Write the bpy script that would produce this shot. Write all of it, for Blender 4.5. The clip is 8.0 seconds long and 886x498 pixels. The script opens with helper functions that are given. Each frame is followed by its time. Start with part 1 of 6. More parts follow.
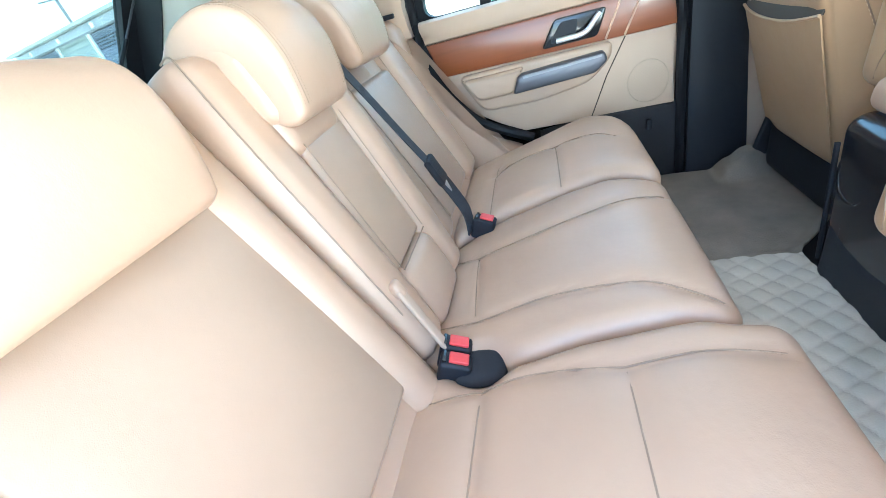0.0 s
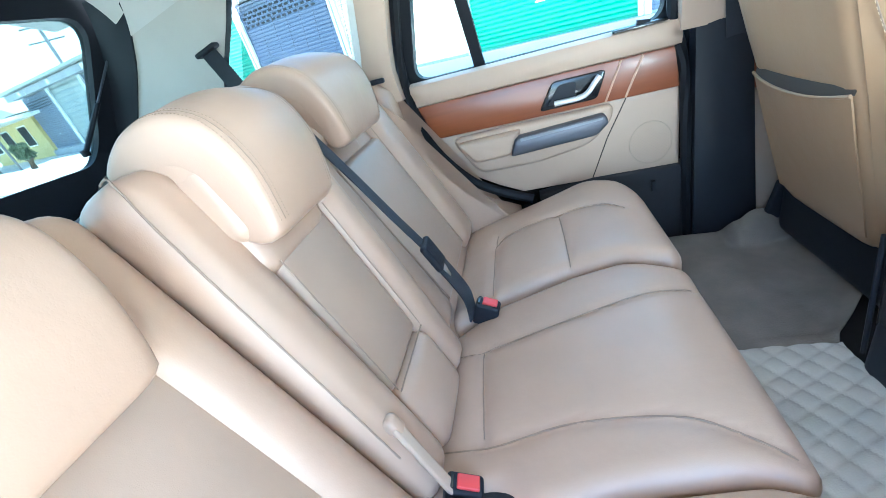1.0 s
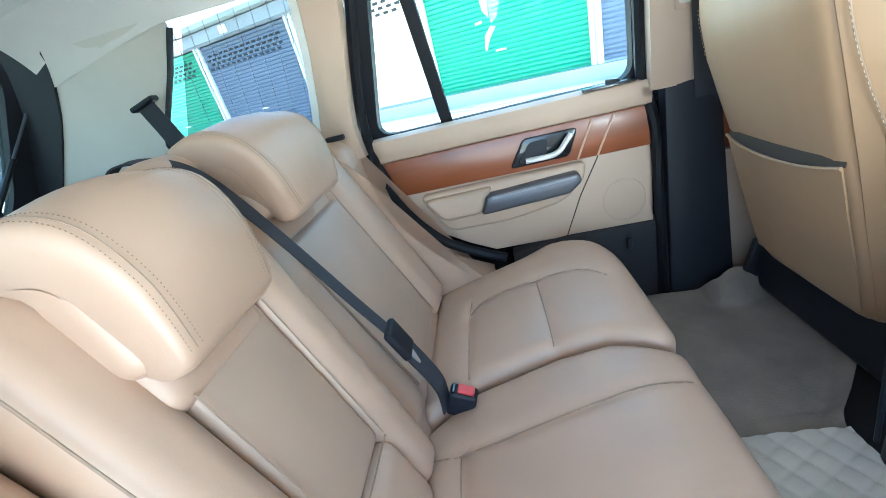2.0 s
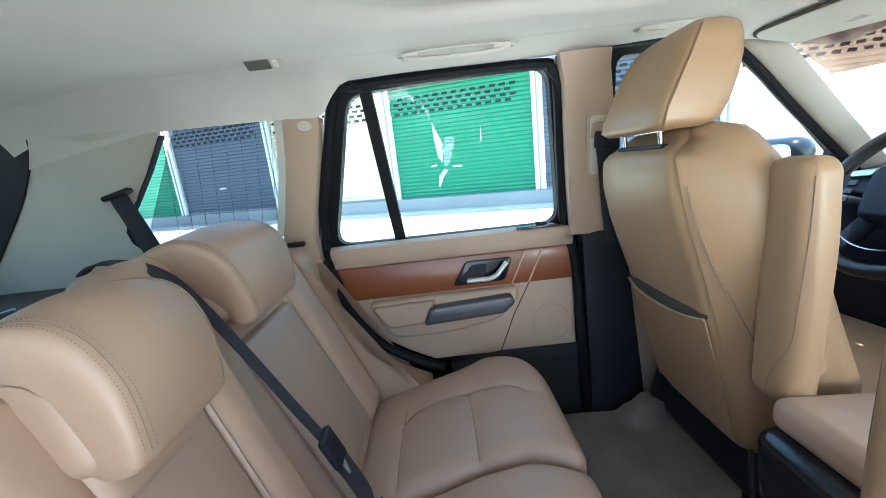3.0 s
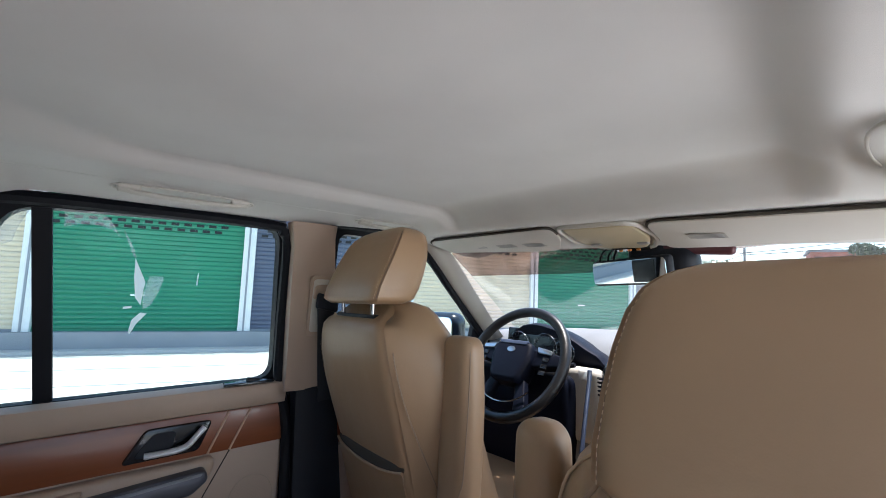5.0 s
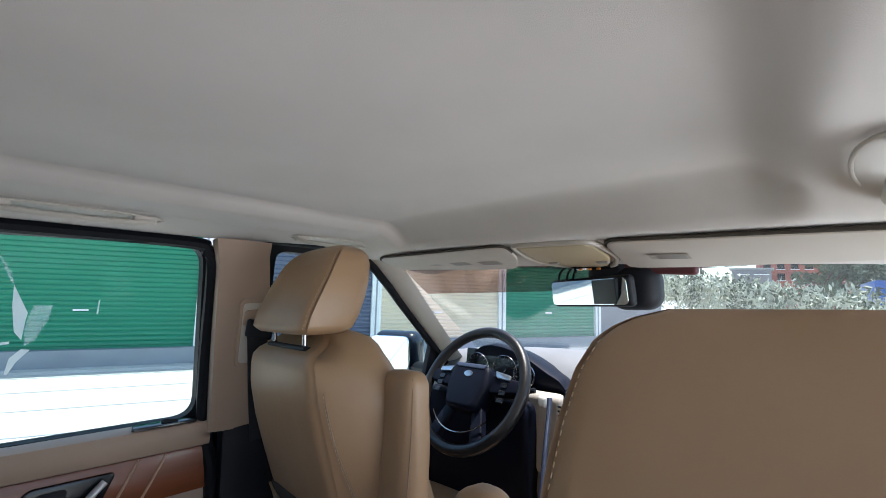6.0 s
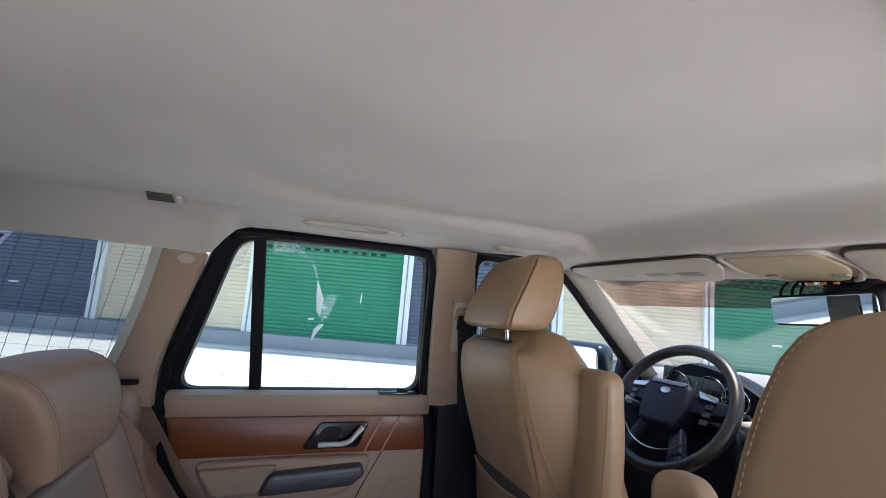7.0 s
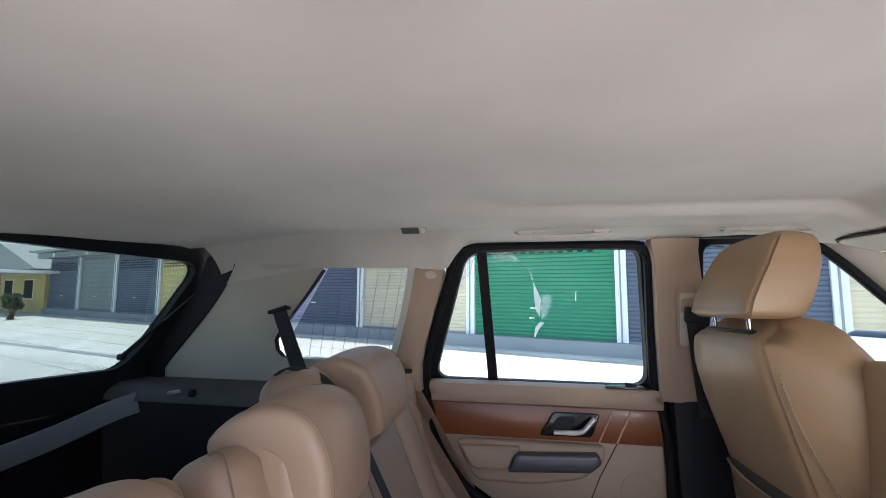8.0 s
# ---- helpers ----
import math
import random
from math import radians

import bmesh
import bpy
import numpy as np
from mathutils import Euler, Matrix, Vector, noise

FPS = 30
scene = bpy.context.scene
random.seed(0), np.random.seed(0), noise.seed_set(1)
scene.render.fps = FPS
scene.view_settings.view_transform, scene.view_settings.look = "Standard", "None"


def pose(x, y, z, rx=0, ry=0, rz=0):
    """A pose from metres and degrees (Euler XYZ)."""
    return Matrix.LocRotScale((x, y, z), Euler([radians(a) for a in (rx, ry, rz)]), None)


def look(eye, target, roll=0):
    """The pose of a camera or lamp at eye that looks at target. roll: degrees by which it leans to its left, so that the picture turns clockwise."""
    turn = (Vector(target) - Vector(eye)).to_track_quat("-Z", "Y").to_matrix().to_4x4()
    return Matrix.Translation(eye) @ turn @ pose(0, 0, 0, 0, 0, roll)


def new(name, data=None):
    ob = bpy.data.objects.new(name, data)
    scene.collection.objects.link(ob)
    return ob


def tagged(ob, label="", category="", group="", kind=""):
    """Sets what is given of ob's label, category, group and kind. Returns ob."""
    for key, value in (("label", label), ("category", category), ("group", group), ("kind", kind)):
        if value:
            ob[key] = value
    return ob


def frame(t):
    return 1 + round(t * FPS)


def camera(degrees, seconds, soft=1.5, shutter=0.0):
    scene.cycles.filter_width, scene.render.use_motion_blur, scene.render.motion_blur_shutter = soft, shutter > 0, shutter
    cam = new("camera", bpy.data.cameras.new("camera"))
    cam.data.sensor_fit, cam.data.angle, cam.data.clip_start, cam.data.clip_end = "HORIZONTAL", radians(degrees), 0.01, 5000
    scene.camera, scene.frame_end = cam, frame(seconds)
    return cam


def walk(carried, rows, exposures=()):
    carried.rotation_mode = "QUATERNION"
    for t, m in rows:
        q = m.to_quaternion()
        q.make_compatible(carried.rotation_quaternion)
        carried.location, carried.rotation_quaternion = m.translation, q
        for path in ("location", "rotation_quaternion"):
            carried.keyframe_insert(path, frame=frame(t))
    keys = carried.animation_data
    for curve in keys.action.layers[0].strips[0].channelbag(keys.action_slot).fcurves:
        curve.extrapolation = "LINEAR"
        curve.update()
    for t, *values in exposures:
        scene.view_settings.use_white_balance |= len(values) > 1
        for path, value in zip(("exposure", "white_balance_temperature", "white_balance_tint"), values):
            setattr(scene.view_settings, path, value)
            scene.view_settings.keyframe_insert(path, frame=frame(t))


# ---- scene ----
cam = camera(94.8, 8.0, soft=0.8)
PATH = [
    (0, (0.329, -0.542, 1.232), (-0.235, 1.084, 0.213), -16.4),
    (0.5, (0.318, -0.47, 1.269), (-0.214, 1.218, 0.338), -16.7),
    (1, (0.304, -0.412, 1.289), (-0.196, 1.297, 0.379), -16.1),
    (1.2, (0.295, -0.385, 1.305), (-0.184, 1.349, 0.432), -15.3),
    (2.3, (0.301, -0.29, 1.318), (0.093, 1.577, 0.633), -11.9),
    (2.5, (0.305, -0.304, 1.341), (0.191, 1.613, 0.783), -9.1),
    (3, (0.316, -0.375, 1.374), (0.311, 1.586, 0.982), -6.4),
    (3.5, (0.317, -0.436, 1.382), (0.58, 1.541, 1.23), -2.2),
    (3.8, (0.268, -0.452, 1.378), (0.802, 1.474, 1.451), 6.3),
    (4, (0.22, -0.454, 1.371), (0.867, 1.434, 1.509), 9.4),
    (4.2, (0.187, -0.46, 1.376), (0.844, 1.425, 1.49), 5.2),
    (4.5, (0.182, -0.456, 1.386), (1.062, 1.334, 1.532), 3.3),
    (5, (0.265, -0.409, 1.411), (1.542, 1.113, 1.645), 0.8),
    (5.2, (0.295, -0.393, 1.419), (1.66, 1.049, 1.659), -0.3),
    (6.3, (0.365, -0.377, 1.45), (1.745, 1.043, 1.732), -0.1),
    (6.5, (0.335, -0.406, 1.438), (1.469, 1.212, 1.749), 2.5),
    (7, (0.273, -0.45, 1.418), (0.919, 1.416, 1.731), 4.1),
    (7.4, (0.244, -0.496, 1.421), (0.442, 1.481, 1.655), -0.7),
    (7.7, (0.249, -0.524, 1.416), (0.105, 1.451, 1.692), -0.7),
    (8, (0.249, -0.543, 1.414), (-0.068, 1.413, 1.687), 0.6),
]
# the car stands a little off level: LEVEL turns its own axes into the world's
UP = Vector((0.0, -0.042, 1)).normalized()
AX = (Vector((1, 0, 0)) - UP * UP.x).normalized()
OUT = Matrix((AX, UP.cross(AX), UP)).transposed().to_4x4()
LEVEL = OUT.inverted()
walk(cam, [(t, LEVEL @ look(eye, target, roll)) for t, eye, target, roll in PATH],
     exposures=[(0.0, 4.40, 6020, -1), (0.5, 4.42, 5950, -3), (1.0, 4.22, 5500, -2), (1.2, 4.15, 5500, -2), (2.5, 3.66, 6150, 0), (3.0, 3.08, 6200, 3), (3.5, 2.62, 6250, 8), (4.0, 2.42, 6250, 11), (4.5, 2.32, 6250, 12),
                (5.0, 1.86, 6250, 14), (6.4, 1.70, 6300, 13), (7.0, 1.86, 6500, 18), (7.5, 1.98, 6600, 18), (8.0, 2.08, 6700, 18)])

# ---- world, sun ----
SUN_EL, SUN_AZ = 80.0, -25.0          # degrees; azimuth from +x towards +y
world = bpy.data.worlds.new("world")
scene.world = world
world.use_nodes = True
wn = world.node_tree
sky = wn.nodes.new("ShaderNodeTexSky")
sky.sky_type, sky.sun_disc = "NISHITA", False
sky.sun_elevation, sky.sun_rotation = radians(SUN_EL), radians(90.0 - SUN_AZ)
wn.links.new(sky.outputs[0], wn.nodes["Background"].inputs[0])
wn.nodes["Background"].inputs[1].default_value = 0.12
sun_data = bpy.data.lights.new("sun", "SUN")
sun_data.energy, sun_data.angle, sun_data.color = 2.5, radians(0.55), (1.0, 0.95, 0.88)
sun = new("sun", sun_data)
ce = math.cos(radians(SUN_EL))
sun_way = Vector((ce * math.cos(radians(SUN_AZ)), ce * math.sin(radians(SUN_AZ)), math.sin(radians(SUN_EL))))
sun.matrix_world = look(sun_way * 30, (0, 0, 0))


def opening_lamp(name, eye, target, w, h, watts):
    """Daylight standing in an opening of the car."""
    data = bpy.data.lights.new(name, "AREA")
    data.shape, data.size, data.size_y, data.energy, data.color = "RECTANGLE", w, h, watts, (0.94, 0.97, 1.0)
    new(name, data).matrix_world = LEVEL @ look(eye, target)


opening_lamp("open_door_daylight", (0.66, -1.22, 0.55), (0.42, -0.05, 1.50), 1.0, 0.6, 1.8)
opening_lamp("front_window_daylight", (1.12, -0.90, 1.26), (0.95, 0, 1.60), 0.6, 0.25, 1.9)


# ---- materials ----
def ramp_mix(nt, fac, a, b):
    m = nt.nodes.new("ShaderNodeMix")
    m.data_type = "RGBA"
    m.inputs[6].default_value, m.inputs[7].default_value = (*a, 1), (*b, 1)
    nt.links.new(fac, m.inputs[0])
    return m.outputs[2]


def mat(name, col, rough=0.5, metal=0.0, grain=0.0, grain_scale=900.0, stain=0.12, stain_scale=6.0, spec=0.5, dark=None, sheen=0.0, stretch=(1, 1, 1)):
    """A surface with broad staining and fine relief."""
    m = bpy.data.materials.new(name)
    m.use_nodes = True
    nt = m.node_tree
    b = nt.nodes["Principled BSDF"]
    b.inputs["Roughness"].default_value, b.inputs["Metallic"].default_value = rough, metal
    b.inputs["Specular IOR Level"].default_value = spec
    if sheen:
        b.inputs["Sheen Weight"].default_value = sheen
    tc = nt.nodes.new("ShaderNodeTexCoord")
    mp = nt.nodes.new("ShaderNodeMapping")
    mp.inputs["Scale"].default_value = stretch
    nt.links.new(tc.outputs["Object"], mp.inputs[0])
    n1 = nt.nodes.new("ShaderNodeTexNoise")
    n1.inputs["Scale"].default_value, n1.inputs["Detail"].default_value = stain_scale, 5
    nt.links.new(mp.outputs[0], n1.inputs["Vector"])
    lo = dark or tuple(c * (1 - 2 * stain) for c in col)
    hi = tuple(min(1, c * (1 + stain)) for c in col)
    nt.links.new(ramp_mix(nt, n1.outputs[0], lo, hi), b.inputs["Base Color"])
    if grain:
        n2 = nt.nodes.new("ShaderNodeTexNoise")
        n2.inputs["Scale"].default_value, n2.inputs["Detail"].default_value = grain_scale, 3
        nt.links.new(mp.outputs[0], n2.inputs["Vector"])
        bp = nt.nodes.new("ShaderNodeBump")
        bp.inputs["Strength"].default_value, bp.inputs["Distance"].default_value = grain, 0.001
        nt.links.new(n2.outputs[0], bp.inputs["Height"])
        nt.links.new(bp.outputs[0], b.inputs["Normal"])
    return m


def leather(name, col, cell=420.0, rough=0.42, strength=0.13):
    """Pebbled hide: cell relief, broad tone drift and soft creases."""
    m = mat(name, col, rough, stain=0.07, stain_scale=7)
    nt = m.node_tree
    b = nt.nodes["Principled BSDF"]
    tc = nt.nodes.new("ShaderNodeTexCoord")
    v = nt.nodes.new("ShaderNodeTexVoronoi")
    v.feature = "DISTANCE_TO_EDGE"
    v.inputs["Scale"].default_value = cell
    w = nt.nodes.new("ShaderNodeTexNoise")
    w.inputs["Scale"].default_value, w.inputs["Detail"].default_value = 22, 4
    nt.links.new(tc.outputs["Object"], v.inputs["Vector"])
    nt.links.new(tc.outputs["Object"], w.inputs["Vector"])
    b1 = nt.nodes.new("ShaderNodeBump")
    b1.inputs["Strength"].default_value, b1.inputs["Distance"].default_value = strength, 0.0006
    nt.links.new(v.outputs["Distance"], b1.inputs["Height"])
    b2 = nt.nodes.new("ShaderNodeBump")
    b2.inputs["Strength"].default_value, b2.inputs["Distance"].default_value = 0.22, 0.006
    nt.links.new(w.outputs[0], b2.inputs["Height"])
    nt.links.new(b1.outputs[0], b2.inputs["Normal"])
    nt.links.new(b2.outputs[0], b.inputs["Normal"])
    return m


def glass(name, tint, gloss=0.07):
    m = bpy.data.materials.new(name)
    m.use_nodes = True
    nt = m.node_tree
    nt.nodes.remove(nt.nodes["Principled BSDF"])
    tr = nt.nodes.new("ShaderNodeBsdfTransparent")
    tr.inputs[0].default_value = (*tint, 1)
    gl = nt.nodes.new("ShaderNodeBsdfGlossy")
    gl.inputs["Roughness"].default_value = 0.03
    lw = nt.nodes.new("ShaderNodeLayerWeight")
    lw.inputs[0].default_value = 0.5
    pw = nt.nodes.new("ShaderNodeMath")
    pw.operation = "POWER"
    pw.inputs[1].default_value = 4.0
    ma = nt.nodes.new("ShaderNodeMath")
    ma.operation = "MULTIPLY_ADD"
    ma.inputs[1].default_value, ma.inputs[2].default_value = 0.45, gloss / 2
    mx = nt.nodes.new("ShaderNodeMixShader")
    nt.links.new(lw.outputs["Facing"], pw.inputs[0])
    nt.links.new(pw.outputs[0], ma.inputs[0])
    nt.links.new(ma.outputs[0], mx.inputs[0])
    nt.links.new(tr.outputs[0], mx.inputs[1])
    nt.links.new(gl.outputs[0], mx.inputs[2])
    nt.links.new(mx.outputs[0], nt.nodes["Material Output"].inputs[0])
    return m


def wood(name, col):
    m = mat(name, col, 0.34, stain=0.2, stain_scale=14, stretch=(0.25, 1, 3), spec=0.6)
    m.node_tree.nodes["Principled BSDF"].inputs["Coat Weight"].default_value = 0.12
    m.node_tree.nodes["Principled BSDF"].inputs["Coat Roughness"].default_value = 0.08
    return m


SAND = leather("sand_leather", (0.435, 0.294, 0.208))
SAND_P = leather("perforated_leather", (0.375, 0.260, 0.188), cell=700, strength=0.22)
TAN = leather("tan_leather", (0.385, 0.245, 0.140))
SEAM = mat("seam_fold", (0.27, 0.19, 0.135), 0.7, stain=0.05)
PIPING = mat("piping_leather", (0.46, 0.35, 0.26), 0.5, stain=0.05)
THREAD = mat("thread", (0.25, 0.175, 0.12), 0.8, stain=0.05)
TRIM = mat("beige_plastic", (0.43, 0.315, 0.235), 0.55, grain=0.2, grain_scale=1400, stain=0.06)
TRIM_L = mat("pale_plastic", (0.56, 0.525, 0.465), 0.6, grain=0.2, grain_scale=1400, stain=0.06)
LINER = mat("headliner_cloth", (0.62, 0.595, 0.55), 0.95, grain=0.35, grain_scale=1800, stain=0.15, stain_scale=3.2, sheen=0.2)
BLACK = mat("black_plastic", (0.012, 0.014, 0.02), 0.55, grain=0.25, grain_scale=1200, spec=0.3)
WIRE = mat("dark_wire", (0.03, 0.03, 0.032), 0.95, stain=0.02, spec=0.0)
RUBBER = mat("black_rubber", (0.007, 0.008, 0.011), 0.6, grain=0.1, spec=0.2)
GLOSS = mat("gloss_black", (0.012, 0.013, 0.016), 0.18, stain=0.05)
CARPET = mat("black_carpet", (0.02, 0.02, 0.024), 0.95, grain=0.8, grain_scale=700)
WOOD = wood("cherry_wood", (0.24, 0.066, 0.022))
METAL = mat("satin_metal", (0.62, 0.63, 0.66), 0.28, 1.0, stain=0.04)
SILVER = mat("grey_metal_paint", (0.11, 0.115, 0.135), 0.38, 0.6, stain=0.05)
WEBBING = mat("webbing", (0.022, 0.024, 0.032), 0.75, grain=0.7, grain_scale=900)
RED = mat("red_plastic", (0.62, 0.05, 0.05), 0.4, stain=0.1)
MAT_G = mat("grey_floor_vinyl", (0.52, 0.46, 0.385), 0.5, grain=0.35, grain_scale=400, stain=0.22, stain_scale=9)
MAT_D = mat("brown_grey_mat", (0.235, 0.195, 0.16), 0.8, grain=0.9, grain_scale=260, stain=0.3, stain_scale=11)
GLASS = glass("clear_glass", (0.84, 0.92, 0.89), 0.004)
PRIVACY = glass("tinted_glass", (0.60, 0.66, 0.66), 0.01)
WINDSHIELD = glass("windscreen_glass", (0.95, 1.0, 0.98), 0.20)
MIRROR = mat("mirror_glass", (0.9, 0.92, 0.95), 0.02, 1.0, stain=0.0)


# ---- mesh helpers ----
def part(name, bm, material, parent=None, label="", smooth=40, fix=True):
    bmesh.ops.transform(bm, matrix=LEVEL, verts=bm.verts)
    if fix:
        bmesh.ops.recalc_face_normals(bm, faces=bm.faces)
    me = bpy.data.meshes.new(name)
    bm.to_mesh(me)
    bm.free()
    me.materials.append(material)
    if smooth:
        me.shade_smooth()
        me.set_sharp_from_angle(angle=radians(smooth))
    ob = new(name, me)
    if parent is not None:
        ob.parent = parent
        ob.matrix_parent_inverse = Matrix.Translation(-parent.location)
    if label:
        ob["label"] = label
    return ob


def thing(name, at, label, category, group="", kind=""):
    ob = new(name)
    ob.empty_display_size = 0.05
    ob.location = LEVEL @ Vector(at)
    return tagged(ob, label, category, group, kind)


def axis_steps(h, r, n):
    fil = [r * math.tan(radians(45 * k / 3)) for k in range(3, 0, -1)]
    inner = [-(h - r) + 2 * (h - r) * k / n for k in range(n + 1)]
    return [-(h - r) - f for f in fil] + inner + [(h - r) + f for f in reversed(fil)]


def rbox(size, r, n=(6, 6, 6), bulge=(0, 0, 0), warp=None, m=None):
    """A padded box, centred, with rounded edges, swollen faces and an optional warp. Returns the bmesh and the mapping of raw points."""
    h = [s / 2 for s in size]
    r = min(r, *[0.98 * k for k in h])
    steps = [axis_steps(h[k], r, n[k]) for k in range(3)]
    m = m or Matrix.Identity(4)

    def place(p):
        q = [max(-(h[k] - r), min(h[k] - r, p[k])) for k in range(3)]
        d = Vector([p[k] - q[k] for k in range(3)])
        if d.length > 1e-9:
            d = d.normalized() * r
        v = Vector(q) + d
        u = [v[k] / h[k] for k in range(3)]
        for k in range(3):
            if bulge[k]:
                a, b = (k + 1) % 3, (k + 2) % 3
                v[k] += bulge[k] * u[k] * max(0, 1 - u[a] ** 2) * max(0, 1 - u[b] ** 2)
        if warp:
            v = Vector(warp(v))
        return m @ v

    bm = bmesh.new()
    cache = {}

    def vert(p):
        key = tuple(round(c, 6) for c in p)
        if key not in cache:
            cache[key] = bm.verts.new(place(p))
        return cache[key]

    for k in range(3):
        a, b = (k + 1) % 3, (k + 2) % 3
        for side in (-h[k], h[k]):
            for i in range(len(steps[a]) - 1):
                for j in range(len(steps[b]) - 1):
                    quad = []
                    for s, t in ((i, j), (i + 1, j), (i + 1, j + 1), (i, j + 1)):
                        p = [0, 0, 0]
                        p[k], p[a], p[b] = side, steps[a][s], steps[b][t]
                        quad.append(vert(p))
                    if len(set(quad)) > 2:
                        bm.faces.new(quad)
    return bm, place


def join(*bms):
    out = bms[0]
    for other in bms[1:]:
        off = {v: out.verts.new(v.co) for v in other.verts}
        for f in other.faces:
            try:
                out.faces.new([off[v] for v in f.verts])
            except ValueError:
                pass
        other.free()
    return out


def sweep(points, section, closed=False, up=(0, 0, 1), cap=True):
    """A section (list of (side, up) offsets) carried along a line of points."""
    pts = [Vector(p) for p in points]
    n = len(pts)
    bm = bmesh.new()
    rings = []
    upv = Vector(up)
    for i, p in enumerate(pts):
        a = pts[(i - 1) % n] if closed or i else pts[0]
        b = pts[(i + 1) % n] if closed or i < n - 1 else pts[-1]
        t = (b - a).normalized()
        s = t.cross(upv)
        s = s.normalized() if s.length > 1e-6 else Vector((1, 0, 0))
        w = s.cross(t).normalized()
        rings.append([bm.verts.new(p + s * x + w * y) for x, y in section])
    k = len(section)
    for i in range(n if closed else n - 1):
        r0, r1 = rings[i], rings[(i + 1) % n]
        for j in range(k):
            bm.faces.new((r0[j], r0[(j + 1) % k], r1[(j + 1) % k], r1[j]))
    if cap and not closed:
        bm.faces.new(rings[0])
        bm.faces.new(list(reversed(rings[-1])))
    return bm


def circle(r, n=8, rz=None):
    return [(r * math.cos(2 * math.pi * k / n), (rz or r) * math.sin(2 * math.pi * k / n)) for k in range(n)]


def tube(points, r, closed=False, n=8, up=(0, 0, 1)):
    return sweep(points, circle(r, n), closed, up)


def smooth_line(pts, k=6, closed=False):
    """Catmull-Rom through the points."""
    p = [Vector(q) for q in pts]
    n = len(p)
    out = []
    for i in range(n if closed else n - 1):
        p0 = p[(i - 1) % n] if closed or i else p[0]
        p1, p2 = p[i], p[(i + 1) % n]
        p3 = p[(i + 2) % n] if closed or i + 2 < n else p[-1]
        for j in range(k):
            t = j / k
            out.append(0.5 * ((2 * p1) + (p2 - p0) * t + (2 * p0 - 5 * p1 + 4 * p2 - p3) * t * t + (3 * p1 - p0 - 3 * p2 + p3) * t ** 3))
    if not closed:
        out.append(p[-1])
    return out


def round_poly(pts, r, k=5):
    """A closed polygon of 2D points with each corner rounded."""
    out = []
    n = len(pts)
    for i in range(n):
        a, b, c = Vector(pts[i - 1]), Vector(pts[i]), Vector(pts[(i + 1) % n])
        ra = min(r, (a - b).length * 0.45, (c - b).length * 0.45)
        p, q = b + (a - b).normalized() * ra, b + (c - b).normalized() * ra
        for j in range(k + 1):
            t = j / k
            out.append(tuple((1 - t) ** 2 * p + 2 * t * (1 - t) * b + t * t * q))
    return out


def prism(poly, place, depth, bevel=0.0, seg=2):
    """A polygon of (a, b), carried by place(a, b, d) to d = 0 and d = depth, with its front edge bevelled."""
    bm = bmesh.new()
    back = [bm.verts.new(place(a, b, 0.0)) for a, b in poly]
    rings = [back]
    c = Vector((sum(p[0] for p in poly) / len(poly), sum(p[1] for p in poly) / len(poly)))
    levels = [(depth, 0.0)]
    if bevel:
        levels = [(depth - bevel + bevel * math.sin(math.pi / 2 * k / seg), bevel * (1 - math.cos(math.pi / 2 * k / seg))) for k in range(seg + 1)]
    n = len(poly)
    for d, inset in levels:
        ring = []
        for i in range(n):
            p0, p1, p2 = Vector(poly[i - 1]), Vector(poly[i]), Vector(poly[(i + 1) % n])
            e = (p2 - p0)
            nrm = Vector((-e.y, e.x))
            nrm = nrm.normalized() if nrm.length > 1e-9 else Vector((0, 0))
            if nrm.dot(c - p1) < 0:
                nrm = -nrm
            q = p1 + nrm * inset
            ring.append(bm.verts.new(place(q.x, q.y, d)))
        rings.append(ring)
    for r0, r1 in zip(rings, rings[1:]):
        for i in range(n):
            bm.faces.new((r0[i], r0[(i + 1) % n], r1[(i + 1) % n], r1[i]))
    for ring in (rings[0], rings[-1]):
        f = bm.faces.new(ring)
    bmesh.ops.triangulate(bm, faces=[f for f in bm.faces if len(f.verts) > 4])
    return bm


def frame_ring(outer, inner, place, depth):
    """A flat frame between two polygons with equal counts, with thickness."""
    bm = bmesh.new()
    n = len(outer)
    v = [[bm.verts.new(place(a, b, d)) for a, b in poly] for d in (0.0, depth) for poly in (outer, inner)]
    for i in range(n):
        j = (i + 1) % n
        bm.faces.new((v[0][i], v[0][j], v[1][j], v[1][i]))
        bm.faces.new((v[2][i], v[2][j], v[3][j], v[3][i]))
        bm.faces.new((v[0][i], v[0][j], v[2][j], v[2][i]))
        bm.faces.new((v[1][i], v[1][j], v[3][j], v[3][i]))
    return bm


def sheet(rows, thick, away):
    """A grid of points with thickness along the way given."""
    bm = bmesh.new()
    away = Vector(away).normalized() * thick
    top = [[bm.verts.new(p) for p in row] for row in rows]
    low = [[bm.verts.new(Vector(p) + away) for p in row] for row in rows]
    nr, nc = len(rows), len(rows[0])
    for i in range(nr - 1):
        for j in range(nc - 1):
            bm.faces.new((top[i][j], top[i + 1][j], top[i + 1][j + 1], top[i][j + 1]))
            bm.faces.new((low[i][j], low[i][j + 1], low[i + 1][j + 1], low[i + 1][j]))
    for i in range(nr - 1):
        for j in (0, nc - 1):
            bm.faces.new((top[i][j], top[i + 1][j], low[i + 1][j], low[i][j]))
    for j in range(nc - 1):
        for i in (0, nr - 1):
            bm.faces.new((top[i][j], top[i][j + 1], low[i][j + 1], low[i][j]))
    return bm


